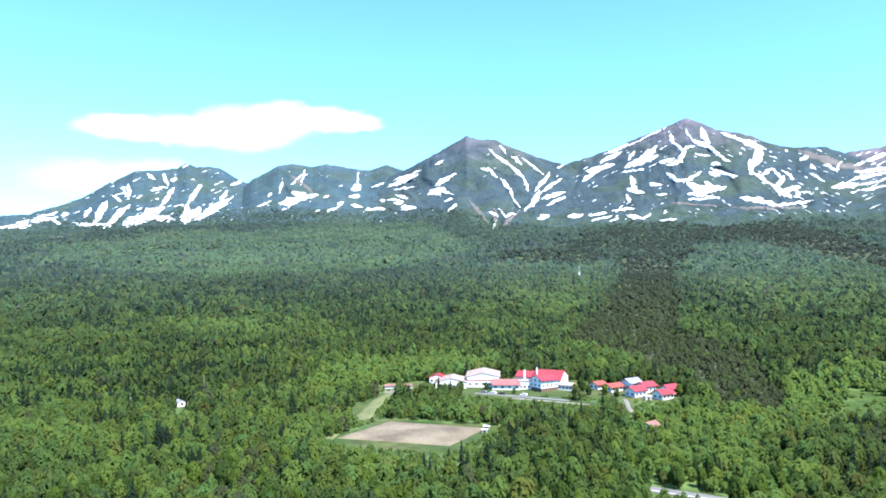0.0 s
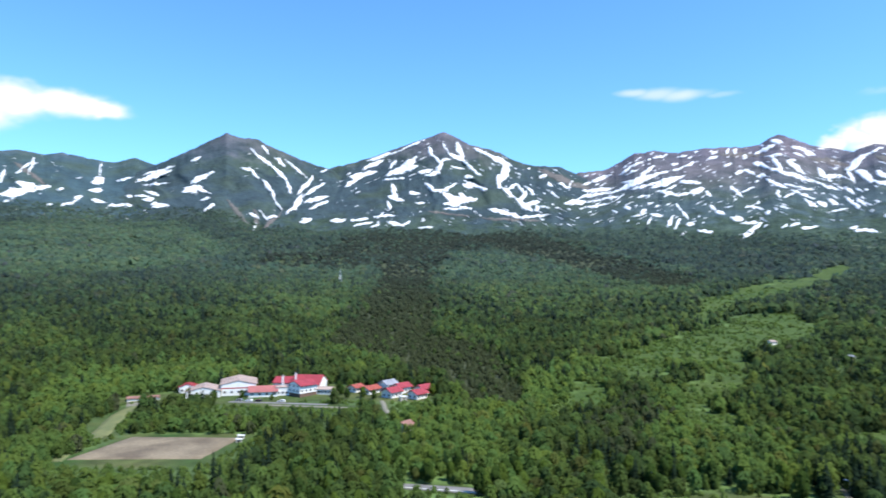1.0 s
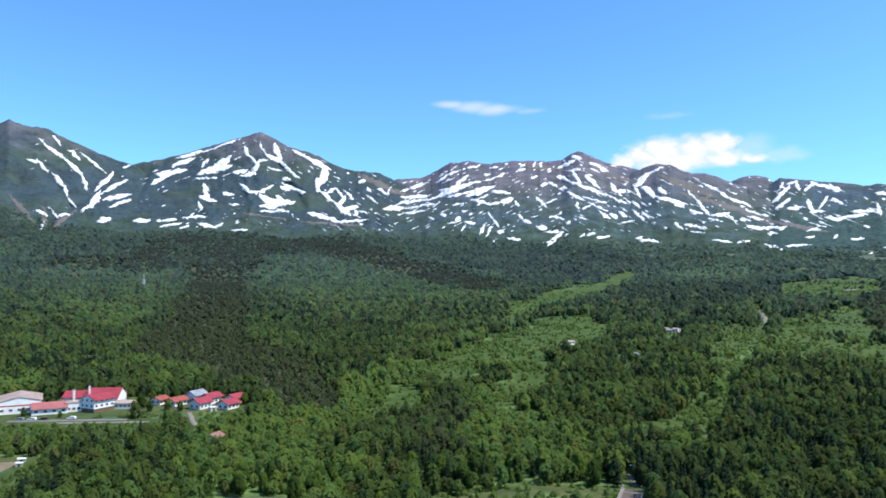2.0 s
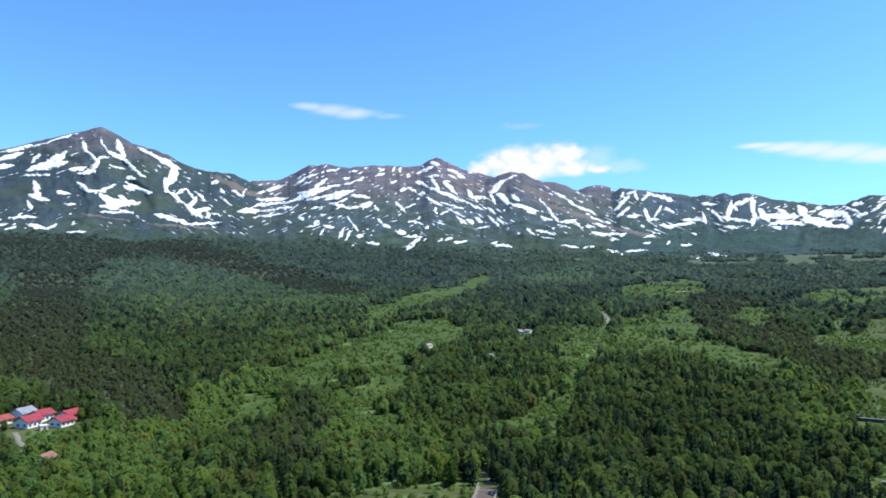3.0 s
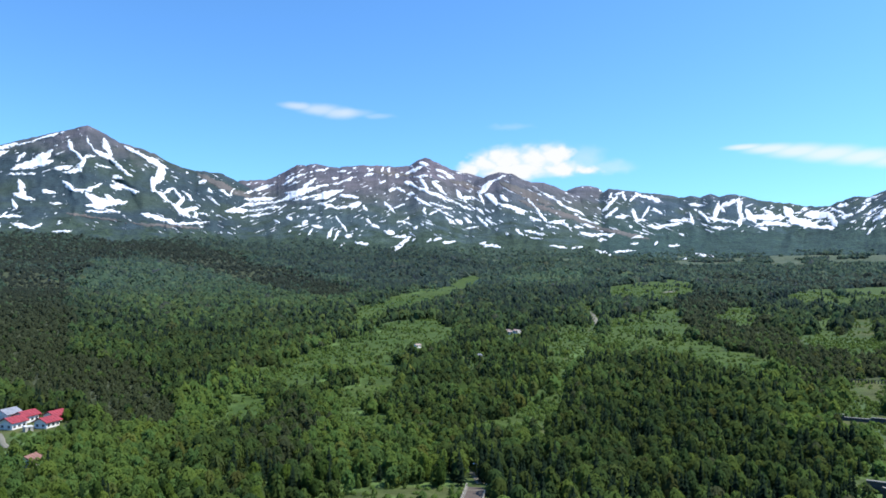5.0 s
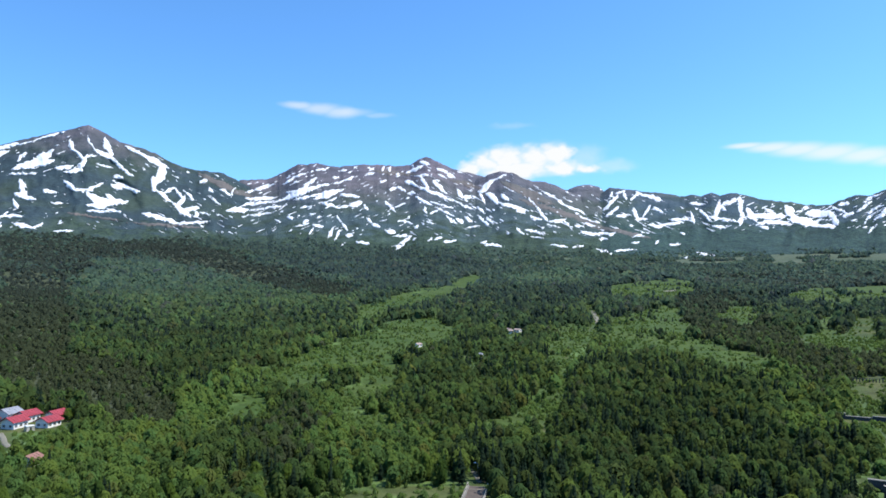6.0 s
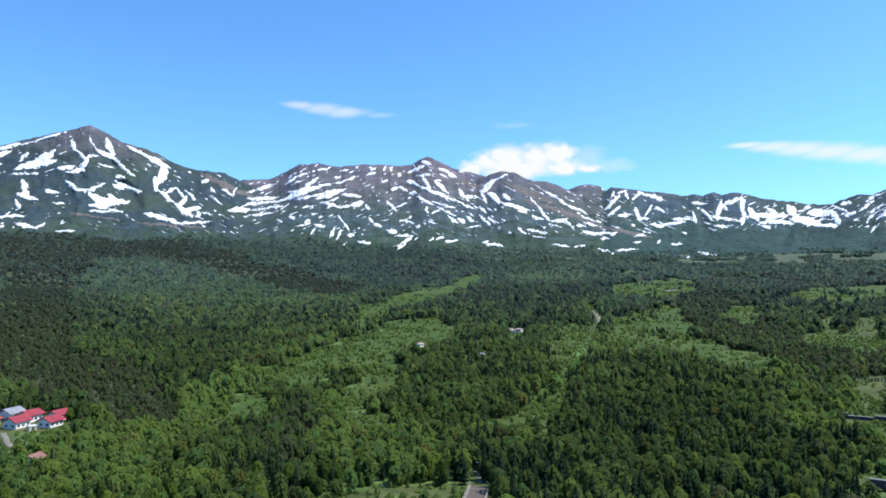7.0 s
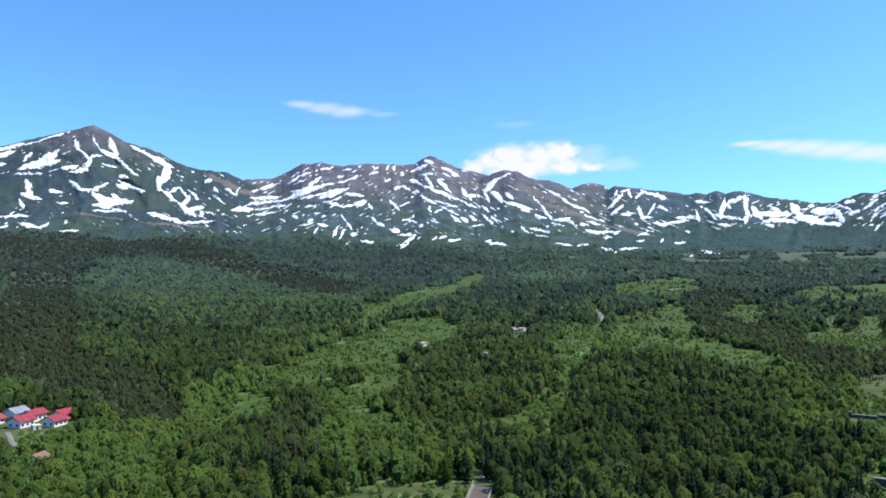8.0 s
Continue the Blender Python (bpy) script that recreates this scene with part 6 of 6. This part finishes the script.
mast = thing("radio_mast", pose(-265.5, 339, 0), "thin pale steel mast above the trees", "mast")
for dx, dy in ((-0.4, -0.3), (0.4, -0.3), (0, 0.45)):
    part("leg", rod_mesh((dx, dy, -0.3), (dx * 0.4, dy * 0.4, 13), 0.05), STEEL, mast)
for k in range(6):
    z, s = 1 + k * 2.0, 1 - 0.6 * (1 + k * 2.0) / 13
    part("brace", rod_mesh((-0.4 * s, -0.3 * s, z), (0.4 * s, -0.3 * s, z + 1.6), 0.04), STEEL, mast)
part("aerial", rod_mesh((0, 0, 12.5), (0, 0, 15.0), 0.05), WHITE_PAINT, mast, "white aerial")

tz = float(ground_z(-187, 1255))
tower = thing("lattice_tower", pose(-187, 1255, tz), "distant pale steel lattice tower above the forest", "tower")
for sx in (-1, 1):
    for sy in (-1, 1):
        for k in range(4):
            a, b = 2.2 * (1 - 0.2 * k), 2.2 * (1 - 0.2 * (k + 1))
            part("leg", rod_mesh((sx * a, sy * a, k * 6 - (0.5 if not k else 0)), (sx * b, sy * b, k * 6 + 6), 0.28), (WHITE_PAINT, STEEL)[k % 2], tower)
for k in range(5):
    a = 2.2 * (1 - 0.2 * k) + 0.3
    part("platform", box(-a, a, -a, a, k * 6 + 5.6, k * 6 + 6.0) if k < 4 else rod_mesh((0, 0, 24), (0, 0, 29), 0.2), WHITE_PAINT, tower)

# ------------------------------------------------------------------ bridge
dx, dy = 127.0 - 117.2, 225.0 - 211.2
bridge_turn = -math.degrees(math.atan2(dx, dy))
bridge = thing("bridge", pose(120.2, 215.4, 0.3, 0, 0, bridge_turn), "short concrete road bridge with weathered cream parapets", "bridge")
part("deck", box(-3.9, 3.9, -16, 13.5, -0.4, 0.55), DECK, bridge, "brownish worn asphalt deck")
for s in (-1, 1):
    part("kerb", box(min(s * 3.0, s * 3.5), max(s * 3.0, s * 3.5), -16, 13.5, 0.55, 0.75), CONCRETE, bridge)
    rail = part("parapet", box(min(s * 3.62, s * 3.8), max(s * 3.62, s * 3.8), -16, 13.5, 0.55, 0.95), CREAM, bridge, "weathered cream parapet")
    part("rail", rod_mesh((s * 3.7, -16, 1.75), (s * 3.7, 13.5, 1.75), 0.07), CREAM, rail)
    for k in range(15):
        yy = -15.6 + k * 2.05
        part("post", box(s * 3.7 - 0.09, s * 3.7 + 0.09, yy - 0.09, yy + 0.09, 0.95, 1.72), CREAM, rail)
    part("end_pillar", box(s * 3.68 - 0.28, s * 3.68 + 0.28, 13.2, 13.9, -0.2, 1.8), CREAM, bridge, "cream end pillar")
part("joint", box(-3.0, 3.0, 9.4, 10.0, 0.552, 0.57), GRAVEL, bridge, "pale expansion joint")

lamp = thing("street_lamp", pose(133.5, 236, 0), "pale steel lamp post beside the bridge road", "lamp")
part("pole", rod_mesh((0, 0, -0.3), (0, 0, 6.4), 0.09), STEEL, lamp)
part("arm", rod_mesh((0, 0, 6.4), (-1.1, 0, 6.7), 0.06), STEEL, lamp)
part("head", box(-1.6, -0.9, -0.16, 0.16, 6.6, 6.78), WHITE_PAINT, lamp, "white lamp head")

guard = thing("guard_rail", pose(0, 0, 0), "low white guard rail along the river road", "guard rail")
gpts = [(-30, 249.6), (-15.7, 246.0), (3.4, 242.1), (24, 236.6)]
for (ax, ay), (bx, by) in zip(gpts[:-1], gpts[1:]):
    part("rail", rod_mesh((ax, ay, float(ground_z(ax, ay)) + 0.75), (bx, by, float(ground_z(bx, by)) + 0.75), 0.16), WHITE_PAINT, guard)
    for k in range(6):
        x, y = ax + (bx - ax) * k / 6, ay + (by - ay) * k / 6
        z = float(ground_z(x, y))
        part("post", box(x - 0.07, x + 0.07, y - 0.07, y + 0.07, z - 0.2, z + 0.7), STEEL, guard)


# ------------------------------------------------------------------ dams in the stream
def dam(x, y, turn, sections, label):
    """A stepped concrete dam. Sections: from, to along its length, height of the crest."""
    root = thing("check_dam", pose(x, y, float(ground_z(x, y)), 0, 0, turn), label, "dam", "check dams in the stream")
    for a, b, h in sections:
        wall = part("wall", prism([(-0.2, -0.8), (2.2, -0.8), (1.4, h), (0.1, h)], "x", a, b), CONCRETE_DARK, root, "dark concrete wall")
        part("crest", prism([(-0.15, h), (1.65, h), (1.65, h + 0.35), (-0.15, h + 0.35)], "x", a - 0.05, b + 0.05), CONCRETE, wall, "pale concrete crest")
    return root


dam(371, 243.5, -57, [(-11, -4.5, 2.8), (-4.5, 8, 1.5), (8, 24, 2.4)], "stepped dark concrete check dam with a pale crest")
dam(253, 162, -57, [(0, 8, 3.6), (8, 34, 3.2)], "tall dark concrete check dam above the stream")
wing = thing("wing_wall", pose(251, 148, 0, 0, 0, 25), "slanting dark concrete wall below the dam", "wall")
part("wall", prism([(-6, -0.5), (6, -0.5), (6, 4.2), (-6, 1.0)], "x", -0.6, 0.6), CONCRETE_DARK, wing)
part("coping", prism([(-6, 1.0), (6, 4.2), (6, 4.45), (-6, 1.25)], "x", -0.75, 0.75), CONCRETE, wing, "pale coping")

slit = thing("slit_dam", pose(474, 306, float(ground_z(474, 306)) - 0.6, 0, 0, -50), "row of dark steel posts across the stream", "dam")
part("sill", box(-22, 32, -0.8, 0.8, -0.8, 0.5), CONCRETE, slit, "pale concrete sill")
for k in range(27):
    part("post", rod_mesh((-20.5 + k * 1.95, 0, 0.4), (-20.5 + k * 1.95, 0, 3.1), 0.3, 8), CONCRETE_DARK, slit)
part("beam", rod_mesh((-21, 0, 3.1), (31, 0, 3.1), 0.16, 8), CONCRETE_DARK, slit)

# ------------------------------------------------------------------ far houses in the wood
for x, y, turn, w, d, label in ((424, 660, 20, 5.5, 7, "white hut with a pale roof in a forest clearing"), (412, 656, 70, 4.5, 5, "small white hut beside a forest clearing"), (418, 668, 45, 4.5, 5, "small white hut behind the clearing"),
                                (281, 612, -60, 4.5, 8, "low white hut with a pale roof among dark trees"), (303, 535, -65, 5, 8, "low pale hut with a flat grey roof among trees")):
    gable_building("forest_hut", label, x, y, turn, w, d, 2.6, 1.2, GREY_ROOF if "grey" in label else PALE_ROOF, side_cols=2, front_cols=1, over=0.5)
